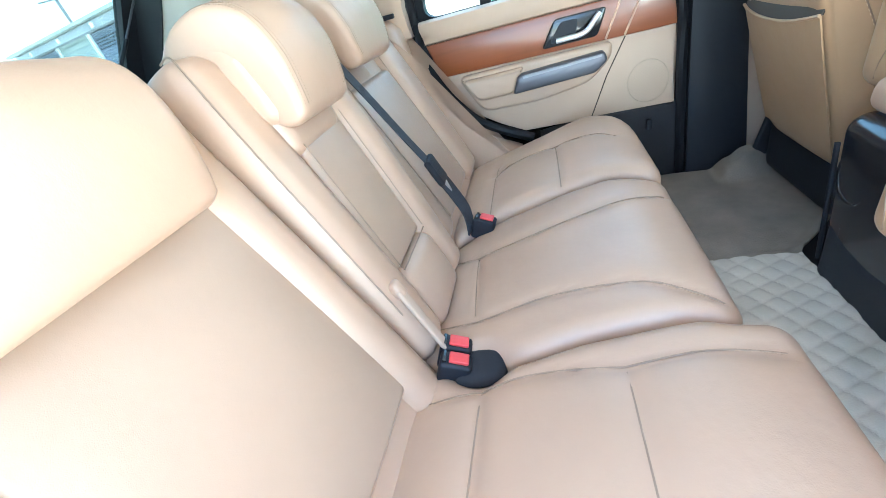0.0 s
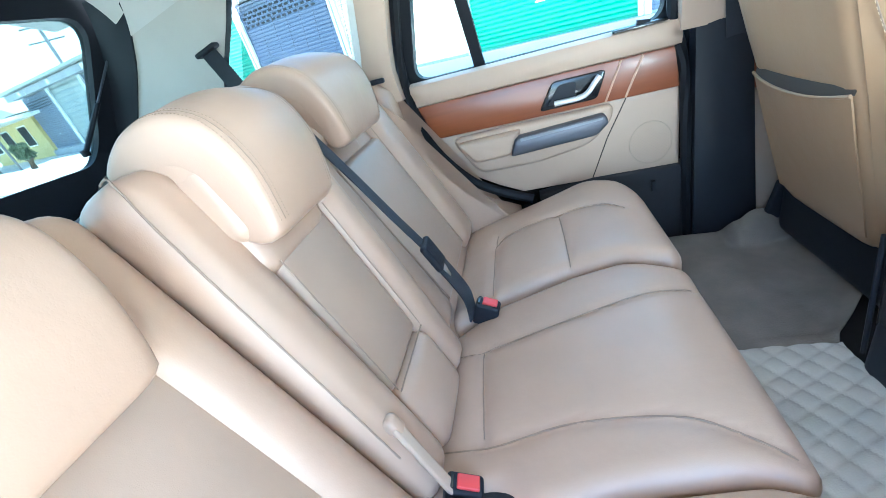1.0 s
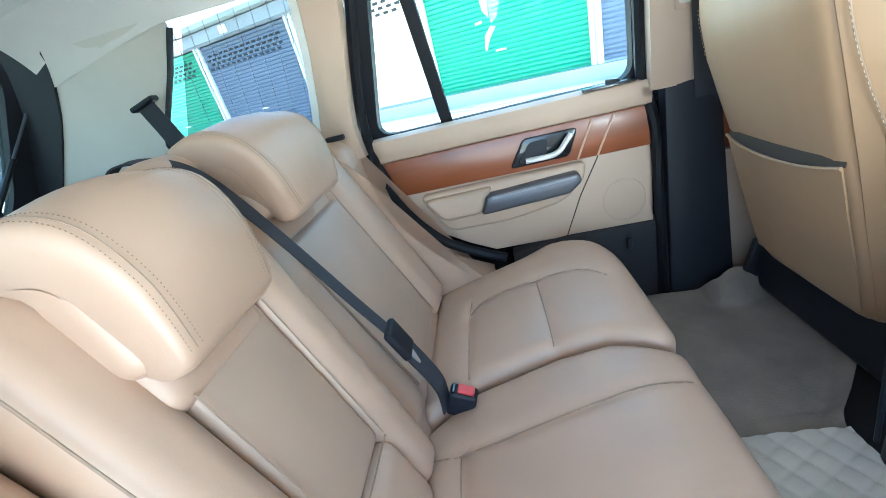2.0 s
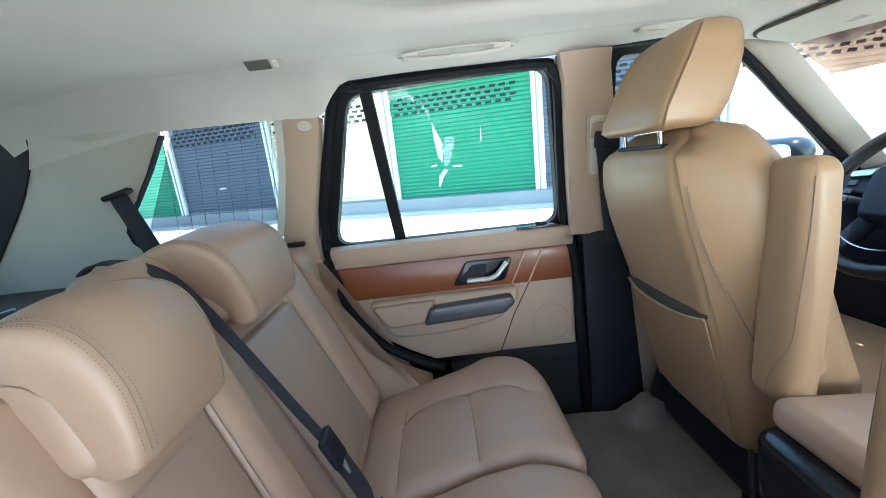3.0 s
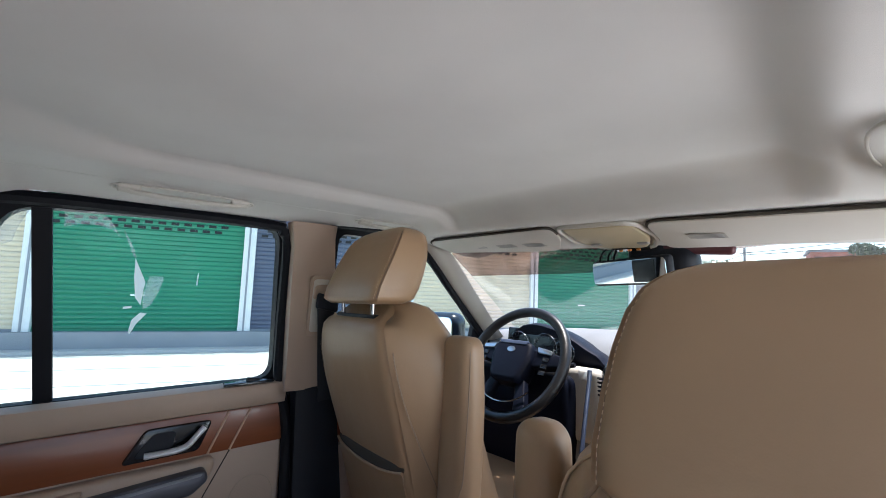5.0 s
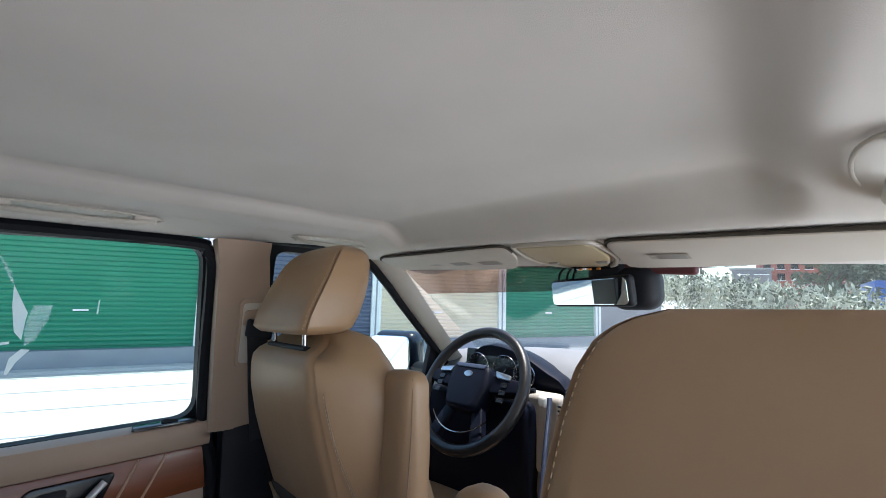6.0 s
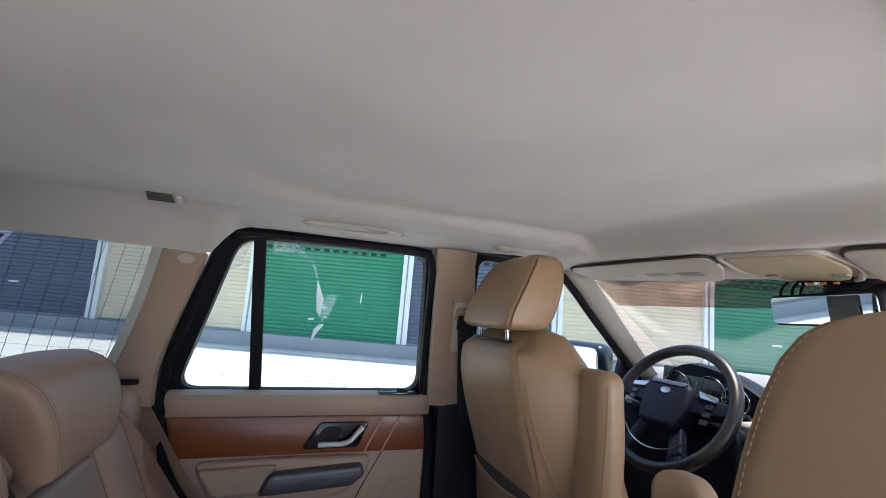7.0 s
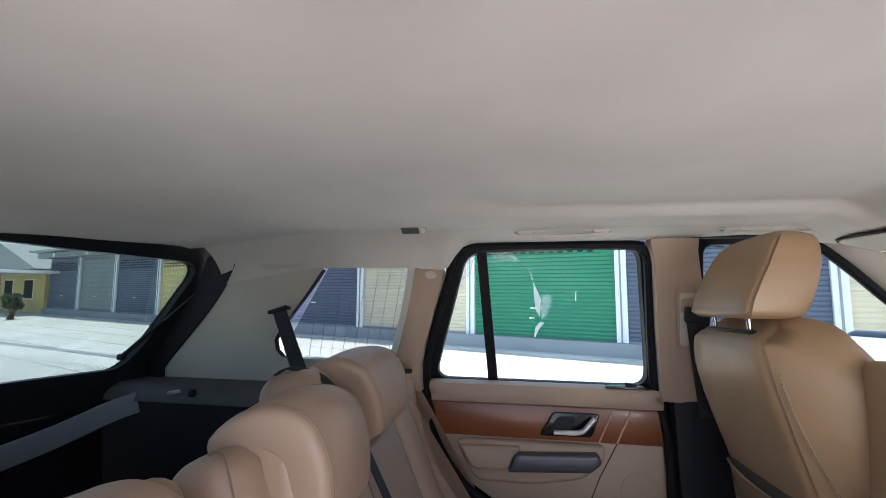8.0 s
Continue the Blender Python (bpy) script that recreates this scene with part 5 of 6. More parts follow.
def dashboard():
    d = thing("dashboard", (1.75, 0, 0.85), "black-topped dashboard with beige lower half, dusty and sunlit", "dashboard")
    prof = [(1.31, 0.95), (1.335, 1.08), (1.37, 1.185), (1.41, 1.240), (1.46, 1.284), (1.52, 1.310), (1.565, 1.312), (1.61, 1.282), (1.66, 1.22), (1.70, 0.95), (1.46, 0.85)]
    ys = [-0.70 + 1.40 * k / 40 for k in range(41)]

    def bump(x, z, y):
        return z - 0.03 * (y / 0.7) ** 4
    loops = [[Vector((x - 0.12 * ease((x - 1.35) / 0.3) * (y / 0.7) ** 2, y, bump(x, z, y))) for x, _, z in smooth_line([(a, 0, c) for a, c in prof], 4, True)] for y in ys]
    part("top_pad", loft(loops), DASH, d, "black padded dashboard top", smooth=60)
    bm, _ = rbox((0.10, 0.60, 0.11), 0.03, (3, 6, 3), (0, 0, 0), None, pose(1.315, -0.33, 1.06))
    part("lower_fascia", bm, TRIM_L, d, "beige lower fascia")
    bm, _ = rbox((0.05, 0.52, 0.20), 0.02, (2, 6, 3), (0, 0, 0), None, pose(1.337, 0.445, 1.118, 0, 4, 0))
    part("lower_fascia", bm, TRIM_L, d, "beige lower fascia")
    bm, _ = rbox((0.14, 0.24, 0.36), 0.03, (3, 4, 4), (0, 0, 0), None, pose(1.285, 0.03, 1.07, 0, 14, 0))
    part("center_stack", bm, GLOSS, d, "gloss black centre stack")
    for q in (0.152, -0.092):
        edge = [Vector((1.218, q, 1.235)), Vector((1.212, q, 1.20)), Vector((1.190, q, 1.12)), Vector((1.165, q, 1.02)), Vector((1.15, q, 0.95))]
        part("stack_edge", sweep(smooth_line(edge, 4), circle(0.007, 10, 0.005), up=(0, 1, 0)), CROWN, d, "blue-grey edge of the centre stack")
    for k in range(5):
        bm, _ = rbox((0.010, 0.055, 0.004), 0.001, (1, 1, 1), (0, 0, 0), None, pose(1.222, 0.105, 1.178 + 0.010 * k, 0, 25, 0))
        part("vane", bm, BLACK, d)
    bm, _ = rbox((0.030, 0.034, 0.028), 0.009, (2, 2, 2), (0, 0, 0), lambda v: (v.x, v.y * (0.7 + 10 * v.z), v.z), pose(1.26, 0.192, 1.214, 0, 10, 0))
    part("switch_pod", bm, WHITE_P, d, "pale plastic switch pod")
    # black binnacle, arched over the dials and sweeping down to the centre
    crest = [(0.180, 1.222), (0.205, 1.252), (0.240, 1.266), (0.276, 1.286), (0.314, 1.305), (0.350, 1.318), (0.395, 1.327), (0.436, 1.330), (0.475, 1.322), (0.503, 1.303), (0.527, 1.276), (0.575, 1.252), (0.640, 1.230)]
    loops = []
    for k in range(61):
        y = 0.180 + 0.46 * k / 60
        zt = sum(interp(crest, y + o) for o in (-0.008, 0, 0.008)) / 3
        back = zt - 0.035
        loops.append([Vector(v) for v in ((1.372, y, 1.203), (1.362, y, 1.222), (1.352, y, zt - 0.012), (1.354, y, zt - 0.003), (1.362, y, zt), (1.385, y, zt + 0.001), (1.44, y, zt - 0.010), (1.50, y, max(back, 1.20)), (1.50, y, 1.19))])
    part("binnacle", loft(loops), NAVY, d, "black arched instrument binnacle", smooth=50)
    bm, _ = rbox((0.012, 0.21, 0.10), 0.004, (1, 4, 3), (0, 0, 0), None, pose(1.356, 0.43, 1.262, 0, 8, 0))
    face = part("cluster_face", bm, GLOSS, d)
    for y in (0.378, 0.482):
        rim = [Vector((1.347, y + 0.043 * math.cos(a), 1.258 + 0.043 * math.sin(a))) for a in [2 * math.pi * k / 28 for k in range(28)]]
        part("dial_rim", tube(rim, 0.0012, True, up=(1, 0, 0)), CHROME, face, "chrome dial rim")
        bm = bmesh.new()
        for k in range(11):
            a = radians(-30 + 24 * k)
            bmesh.ops.create_cube(bm, size=1, matrix=pose(1.3465, y + 0.036 * math.cos(a), 1.258 + 0.036 * math.sin(a), math.degrees(a), 0, 0) @ Matrix.Diagonal((0.001, 0.007, 0.0018, 1)))
        bmesh.ops.create_cube(bm, size=1, matrix=pose(1.346, y + 0.012, 1.247, -40, 0, 0) @ Matrix.Diagonal((0.001, 0.045, 0.002, 1)))
        part("dial_marks", bm, SILVER, face, "grey dial marks and needle", smooth=0)
    for y, zc in ((0.63, 1.19), (0.312, 1.252), (-0.62, 1.19)):
        rim = [Vector((1.349, y + 0.034 * math.cos(a), zc + 0.032 * math.sin(a))) for a in [2 * math.pi * k / 24 for k in range(24)]]
        v = part("vent_rim", tube(rim, 0.0025, True, up=(1, 0, 0)), CHROME, d, "thin chrome vent rim")
        for k in range(4):
            bm, _ = rbox((0.01, 0.056, 0.003), 0.001, (1, 1, 1), (0, 0, 0), None, pose(1.352, y, zc - 0.020 + 0.013 * k, 0, 20, 0))
            part("vane", bm, BLACK, v)
    bm, _ = rbox((0.12, 1.36, 0.55), 0.02, (1, 1, 1), (0, 0, 0), None, pose(1.66, 0, 0.78))
    part("bulkhead", bm, CARPET, d, "black carpeted bulkhead")


DASH = mat("dusty_dash", (0.26, 0.265, 0.27), 0.5, grain=0.3, grain_scale=900, stain=0.2, stain_scale=8)
dashboard()


def knee_panel():
    k = thing("knee_panel", (1.46, 0.45, 0.75), "black plastic knee panel and pedal box under the wheel", "knee panel")
    poly = round_poly([(0.252, 0.70), (0.252, 1.196), (0.64, 1.196), (0.64, 0.70)], 0.035)
    part("panel", prism(poly, lambda y, z, q: Vector((1.312 - q, y, z)), 0.05, 0.012, 3), NAVY, k)
    bm, _ = rbox((0.10, 0.50, 0.10), 0.02, (1, 2, 1), (0, 0, 0), None, pose(1.44, 0.42, 0.66))
    part("pedal_box", bm, CARPET, k)
    for y in (0.36, 0.47):
        bm, _ = rbox((0.02, 0.06, 0.09), 0.008, (1, 2, 2), (0, 0, 0), None, pose(1.37, y, 0.74, 0, -20, 0))
        part("pedal", bm, RUBBER, k)


knee_panel()


def windscreen():
    bm = bmesh.new()
    rows = []
    for i in range(13):
        u = i / 12
        row = []
        for j in range(17):
            v = j / 16 * 2 - 1
            half = 0.58 + 0.12 * u
            x = 1.20 + 0.74 * u - 0.14 * v * v * (0.6 + 0.4 * u)
            z = 1.560 - 0.46 * u + 0.015 * math.sin(math.pi * u)
            row.append((x, half * v, z))
        rows.append(row)
    g = part("window_2", sheet(rows, 0.004, (0.4, 0, 1)), WINDSHIELD, smooth=60)
    tagged(g, "large raked windscreen with a tinted upper band", "windscreen", kind="structure")
    g.visible_shadow = False
    band = []
    for i in range(5):
        row = []
        for j in range(17):
            v = j / 16 * 1.96 - 0.98
            u = 0.01 + (0.075 + 0.085 * ease((v + 0.35) / 0.7)) * i / 4
            row.append((1.20 + 0.74 * u - 0.14 * v * v * (0.6 + 0.4 * u) - 0.004, (0.58 + 0.12 * u) * v, 1.554 - 0.46 * u + 0.015 * math.sin(math.pi * u)))
        band.append(row)
    b = part("shade_band", sheet(band, 0.0006, (0.4, 0, 1)), SHADE, g, "brown tinted sun band along the top", smooth=60)
    b.visible_shadow = False
    for s in (1, -1):
        seal = smooth_line([(0.96, s * 0.606, 1.606), (1.028, s * 0.615, 1.574), (1.11, s * 0.638, 1.518), (1.20, s * 0.660, 1.442), (1.31, s * 0.68, 1.348), (1.48, s * 0.70, 1.19)], 4)
        edge = smooth_line([(1.05, s * 0.560, 1.594), (1.11, s * 0.580, 1.572), (1.20, s * 0.600, 1.500), (1.285, s * 0.614, 1.418), (1.40, s * 0.625, 1.302), (1.57, s * 0.65, 1.15)], 4)
        rows = []
        for p, q in zip(seal, edge):
            rows.append([p + (q - p) * k / 5 + Vector((-0.008, -s * 0.010, 0.004)) * math.sin(math.pi * k / 5) for k in range(6)])
        tagged(part("a_pillar_trim", sheet(rows, 0.012, (0.3, s, 0.3)), TRIM_L, smooth=70), "pale plastic windscreen pillar trim", "pillar trim", kind="structure")


SHADE = glass("sun_band", (0.72, 0.60, 0.57), 0.06)
windscreen()


def front_door(s):
    d = thing("door_2" if s > 0 else "door_3", (1.15, s * 0.75, 0.8), "beige front car door with a cherry wood band, closed", "car door", kind="structure")
    out = round_poly([(0.755, 1.16), (1.58, 1.16), (1.52, 1.225), (1.095, 1.604), (0.735, 1.608)], 0.03)
    inn = round_poly([(0.785, 1.185), (1.49, 1.185), (1.45, 1.235), (1.066, 1.578), (0.765, 1.583)], 0.03)
    at = door_at(s)
    part("window_frame", frame_ring(out, inn, lambda x, z, k: at(x, z, k - 0.01), 0.035), RUBBER, d, "black window frame")
    g = part("pane", prism(inn, lambda x, z, k: at(x, z, k - 0.004), 0.004), GLASS, d, "side window glass", smooth=0)
    g.visible_shadow = False
    seal = smooth_line([(0.72, s * 0.612, 1.606), (0.95, s * 0.610, 1.602), (1.024, s * 0.617, 1.572), (1.106, s * 0.640, 1.516), (1.196, s * 0.662, 1.440), (1.306, s * 0.682, 1.346), (1.475, s * 0.70, 1.19)], 5)
    part("door_seal", tube(seal, 0.013), RUBBER, d, "black rubber door seal")
    tri = [(1.335, 1.175), (1.52, 1.175), (1.48, 1.225), (1.345, 1.335)]
    part("mirror_sail", prism(tri, lambda x, z, k: at(x, z, 0.02 + k), 0.02, 0.004), BLACK, d, "black mirror corner panel")

    def slab(z0, z1, x0, x1, proud, material, name, bev, label=""):
        poly = [(x0, z0), (x0, z1), (x1, z1), (x1, z0)]
        part(name, prism(poly, lambda x, z, k: Vector((x, s * (0.75 - k), z)), proud, bev), material, d, label)
    slab(1.100, 1.182, 0.80, 1.50, 0.05, TRIM, "sill", 0.02)
    slab(0.99, 1.098, 0.80, 1.50, 0.03, WOOD, "wood_band", 0.006, "cherry wood band")
    slab(0.60, 0.988, 0.80, 1.50, 0.035, TRIM, "lower_panel", 0.006)
    bm, _ = rbox((0.5, 0.06, 0.05), 0.02, (3, 2, 2), (0, 0, 0), None, pose(1.15, s * 0.70, 0.95))
    part("armrest", bm, TRIM, d)


front_door(1)
front_door(-1)


def door_mirror(s):
    k = thing("door_mirror", (1.48, s * 0.95, 1.16), "dark blue-black door mirror housing with a bright glass", "door mirror", "door mirrors")
    m = pose(1.405, s * 0.955, 1.267, 0, 0, s * 14)
    bm, _ = rbox((0.10, 0.22, 0.16), 0.045, (3, 5, 4), (0, 0, 0), lambda v: (v.x * (1 - 0.2 * v.y * s * 4), v.y, v.z), m)
    part("housing", bm, CARPAINT, k)
    face = round_poly([(-0.095, -0.062), (0.098, -0.068), (0.098, 0.062), (-0.088, 0.062)], 0.025)
    part("mirror_glass", prism(face, lambda a, c, q: m @ Vector((-0.049 - q, a, c)), 0.006, 0.002), MIRROR, k, "reflective mirror glass", smooth=0)
    part("arm", sweep([Vector((1.43, s * 0.74, 1.21)), Vector((1.42, s * 0.86, 1.215))], circle(0.03, 10, 0.02)), BLACK, k)


CARPAINT = mat("blue_black_paint", (0.015, 0.02, 0.032), 0.15, stain=0.05)
door_mirror(1)


def visor(poly, along, labels, label):
    """A flap let into the headliner: it hangs lowest in the middle and dives into its recess behind."""
    xs, ys = [p[0] for p in poly], [p[1] for p in poly]
    v = thing("sun_visor", (sum(xs) / len(xs), sum(ys) / len(ys), 1.56), label, "sun visor", "sun visors")
    shape = round_poly(poly, 0.028, 6)

    def at(x, y, k):
        return Vector((x, y, liner_z(x, y) - 0.002 - k - 0.004 * ease((x - along) / 0.05)))
    flap = part("flap", prism(shape, at, 0.006, 0.003, 3), TRIM_L, v)
    edge = [p for p in shape if p[0] < along + 0.045]
    edge.sort(key=lambda p: math.atan2(p[1] - sum(ys) / len(ys), p[0] - max(xs)) % (2 * math.pi))
    # Dark tube paints the shadow line along the visor's recess.
    part("recess_shadow", tube([at(x - 0.003, y, 0.0015) for x, y in edge], 0.0032), mat_gap, v, "shadow line behind the visor, drawn as a dark strip")
    for cx, cy in labels:
        patch = [(cx - 0.013, cy - 0.030), (cx + 0.013, cy - 0.030), (cx + 0.013, cy + 0.030), (cx - 0.013, cy + 0.030)]
        card = part("label_patch", prism(patch, lambda x, y, k: at(x, y, 0.0062 + k), 0.0005), mat_label, flap, "grey printed warning label")
        for i in range(4):
            a = cx - 0.010 + 0.006 * i
            bar = [(a, cy - 0.026), (a + 0.0028, cy - 0.026), (a + 0.0028, cy + 0.026 - 0.007 * (i % 2)), (a, cy + 0.026 - 0.007 * (i % 2))]
            part("label_line", prism(bar, lambda x, y, k: at(x, y, 0.0070 + k), 0.0004), mat_grey, card)


mat_label = mat("grey_label", (0.40, 0.37, 0.32), 0.6, stain=0.05)
visor([(1.002, 0.535), (1.006, 0.112), (1.075, 0.130), (1.165, 0.195), (1.160, 0.340), (1.105, 0.535)], 1.004, [(1.088, 0.410), (1.095, 0.315), (1.100, 0.225)], "pale plastic driver's sun visor, folded up, with printed labels")
visor([(1.014, -0.084), (1.000, -0.510), (1.090, -0.510), (1.130, -0.370), (1.170, -0.170), (1.172, -0.066)], 1.006, [(1.090, -0.160)], "pale plastic passenger sun visor, folded up, with printed labels")


def overhead():
    o = thing("overhead_console", (1.15, 0.02, 1.55), "beige overhead console with small lamps and switches", "overhead console")
    poly = round_poly([(1.020, 0.096), (1.022, -0.056), (1.110, -0.056), (1.180, -0.020), (1.190, 0.060), (1.120, 0.112)], 0.022)
    part("housing", prism(poly, lambda x, y, k: Vector((x, y, liner_z(x, y) + 0.004 - k)), 0.012, 0.005, 3), mat_tanpl, o, "yellowed beige plastic housing")
    rim = [Vector((x, y, liner_z(x, y) - 0.003)) for x, y in round_poly([(1.012, 0.104), (1.014, -0.064), (1.112, -0.068), (1.195, -0.026), (1.203, 0.066), (1.122, 0.124)], 0.028)]
    part("surround", tube(rim, 0.0055, True), TRIM_L, o, "pale raised surround")
    for y in (-0.030, 0.075):
        bm, _ = rbox((0.014, 0.022, 0.006), 0.002, (1, 1, 1), (0, 0, 0), None, pose(1.132, y, liner_z(1.132, y) - 0.008, 0, 6, 0))
        part("push_button", bm, mat_grey, o, "small grey push button")
    bm, _ = rbox((0.022, 0.085, 0.010), 0.003, (1, 1, 1), (0, 0, 0), None, pose(1.188, 0.022, liner_z(1.188, 0.022) - 0.006, 0, 8, 0))
    part("switch_panel", bm, GLOSS, o)
    for k in range(3):
        bm, _ = rbox((0.006, 0.008, 0.004), 0.001, (1, 1, 1), (0, 0, 0), None, pose(1.180, 0.002 + 0.02 * k, liner_z(1.18, 0.02) - 0.0125))
        part("switch", bm, mat_amber, o, "amber switch mark")


mat_tanpl = mat("yellowed_plastic", (0.50, 0.42, 0.27), 0.55, stain=0.06)
mat_amber = mat("amber_plastic", (0.8, 0.28, 0.05), 0.4, stain=0.05)
overhead()


def rear_view_mirror():
    k = thing("rear_view_mirror", (1.30, 0.01, 1.43), "clip-on rear-view mirror with a dash camera behind and loose cables", "rear-view mirror")
    m = pose(1.195, 0.030, 1.475, 0, -6, -20)
    bm, _ = rbox((0.022, 0.225, 0.062), 0.010, (2, 8, 3), (0, 0, 0), None, m)
    part("housing", bm, BLACK, k)
    face = round_poly([(-0.107, -0.026), (0.107, -0.026), (0.107, 0.026), (-0.107, 0.026)], 0.010)
    part("mirror_glass", prism(face, lambda a, c, q: m @ Vector((-0.0112 - q, a, c)), 0.002), MIRROR, k, "bright mirror glass", smooth=0)
    # Dark panel laid over part of the mirror glass.
    dark = round_poly([(-0.080, -0.0245), (-0.022, -0.0245), (-0.022, 0.0245), (-0.080, 0.0245)], 0.003)
    part("dark_area", prism(dark, lambda a, c, q: m @ Vector((-0.0134 - q, a, c)), 0.001), GLOSS, k, "dark part of the mirror glass")
    bm, _ = rbox((0.07, 0.10, 0.09), 0.03, (3, 3, 3), (0, 0, 0), None, pose(1.232, -0.052, 1.482))
    part("camera_body", bm, BLACK, k, "black dash camera body")
    bm, _ = rbox((0.08, 0.085, 0.07), 0.02, (2, 2, 2), (0, 0, 0), None, pose(1.245, 0.0, 1.522, 0, 20, 0))
    part("mount", bm, BLACK, k, "black sensor housing")
    for i, y in enumerate((0.03, 0.05, 0.015)):
        part("cable", tube(smooth_line([(1.208, y + 0.06, 1.503), (1.196, y + 0.05, 1.517), (1.205, y + 0.04, 1.532), (1.225, y + 0.02, 1.545)], 6), 0.0025), RUBBER, k, "loose black cable")
    # Solid block added for the maroon end of the tinted sun band.
    bm, _ = rbox((0.02, 0.16, 0.022), 0.009, (1, 4, 1), (0, 0, 0), None, pose(1.222, -0.090, 1.519, 5, 0, 0))
    part("maroon_band_piece", bm, mat_maroon, k, "dark maroon block standing in for the end of the sun band")


mat_maroon = mat("maroon_tint", (0.10, 0.03, 0.035), 0.35, stain=0.05)
rear_view_mirror()


# ---- tailgate and load bay ----
def tailgate():
    k = thing("tailgate", (-0.95, 0, 1.1), "black-framed tailgate with a raked tinted rear window, closed", "tailgate", kind="structure")
    zs = [0.62, 0.80, 1.0, 1.10, 1.19, 1.26, 1.35, 1.45, 1.545, 1.60]

    def gx(y, z):
        return -1.095 + 0.30 * ((z - 1.19) / 0.35 if z > 1.19 else (z - 1.19) * 0.15) + 0.10 * (abs(y) / 0.6) ** 2
    inner = round_poly([(-0.59, 1.205), (0.59, 1.205), (0.605, 1.26), (0.575, 1.535), (-0.575, 1.535), (-0.605, 1.26)], 0.06)
    outer = round_poly([(-0.70, 1.10), (0.70, 1.10), (0.72, 1.24), (0.635, 1.60), (-0.635, 1.60), (-0.72, 1.24)], 0.07)

    def fine(poly, n=144):
        pts = [Vector((a, b)) for a, b in poly]
        segs = [(pts[i], pts[(i + 1) % len(pts)]) for i in range(len(pts))]
        out = []
        per = n // len(segs) or 1
        for a, b in segs:
            out += [tuple(a + (b - a) * j / per) for j in range(per)]
        return out
    fi, fo = fine(inner), fine(outer)
    at = lambda a, b, d: Vector((gx(a, b) + d, a, b))
    part("window_frame", frame_ring(fo, fi, at, 0.03), BLACK, k, "black plastic window surround")
    g = part("pane", frame_ring(fi, [(0.02 * a, 1.37 + 0.02 * (b - 1.37)) for a, b in fi], lambda a, b, d: at(a, b, d + 0.008), 0.004), TAIL_GLASS, k, "tinted rear glass", smooth=60)
    g.visible_shadow = False
    rows = [[(gx(y, z), y, z) for y in [-0.72 + 1.44 * j / 12 for j in range(13)]] for z in (0.60, 0.8, 1.0, 1.10, 1.115)]
    part("lower_panel", sheet(rows, 0.04, (-1, 0, 0)), BLACK, k)
    for s in (1, -1):
        side = [[Vector((gx(s * 0.66, z) + 0.02 + q, s * (interp(TRIM_Y, z) - 0.006), z)) for q in (0.0, 0.06, 0.100 - 0.030 * ease((1.47 - z) / 0.35))] for z in (1.12, 1.2, 1.3, 1.4, 1.47, 1.515, 1.552)]
        part("side_reveal", sheet(side, 0.02, (0, s, 0)), BLACK, k, "black door-opening trim")
        a, b = Vector((-0.70, s * 0.615, 1.47)), Vector((-0.935, s * 0.575, 1.245))
        part("gas_strut", tube([a, a + (b - a) * 0.55], 0.0032), SILVER, k, "grey gas strut rod")
        part("strut_body", tube([a + (b - a) * 0.5, b], 0.007), BLACK, k, "black gas strut body")
        bm, _ = rbox((0.02, 0.02, 0.02), 0.006, (1, 1, 1), (0, 0, 0), None, Matrix.Translation(b))
        part("strut_joint", bm, BLACK, k)
    strip = smooth_line([(-0.86, 0.575, 1.115), (-0.90, 0.52, 1.095), (-0.955, 0.40, 1.050), (-0.985, 0.2, 1.020), (-0.99, 0.0, 1.012), (-0.985, -0.2, 1.020)], 5)
    part("sill_trim", sweep(strip, [(-0.004, -0.030), (0.004, -0.030), (0.004, 0.030), (-0.004, 0.030)]), SILL, k, "bright grey metal sill strip")


SILL = mat("brushed_sill", (0.36, 0.40, 0.46), 0.4, 0.3, stain=0.1)
TAIL_GLASS = glass("tail_glass", (0.50, 0.58, 0.57), 0.03)
tailgate()


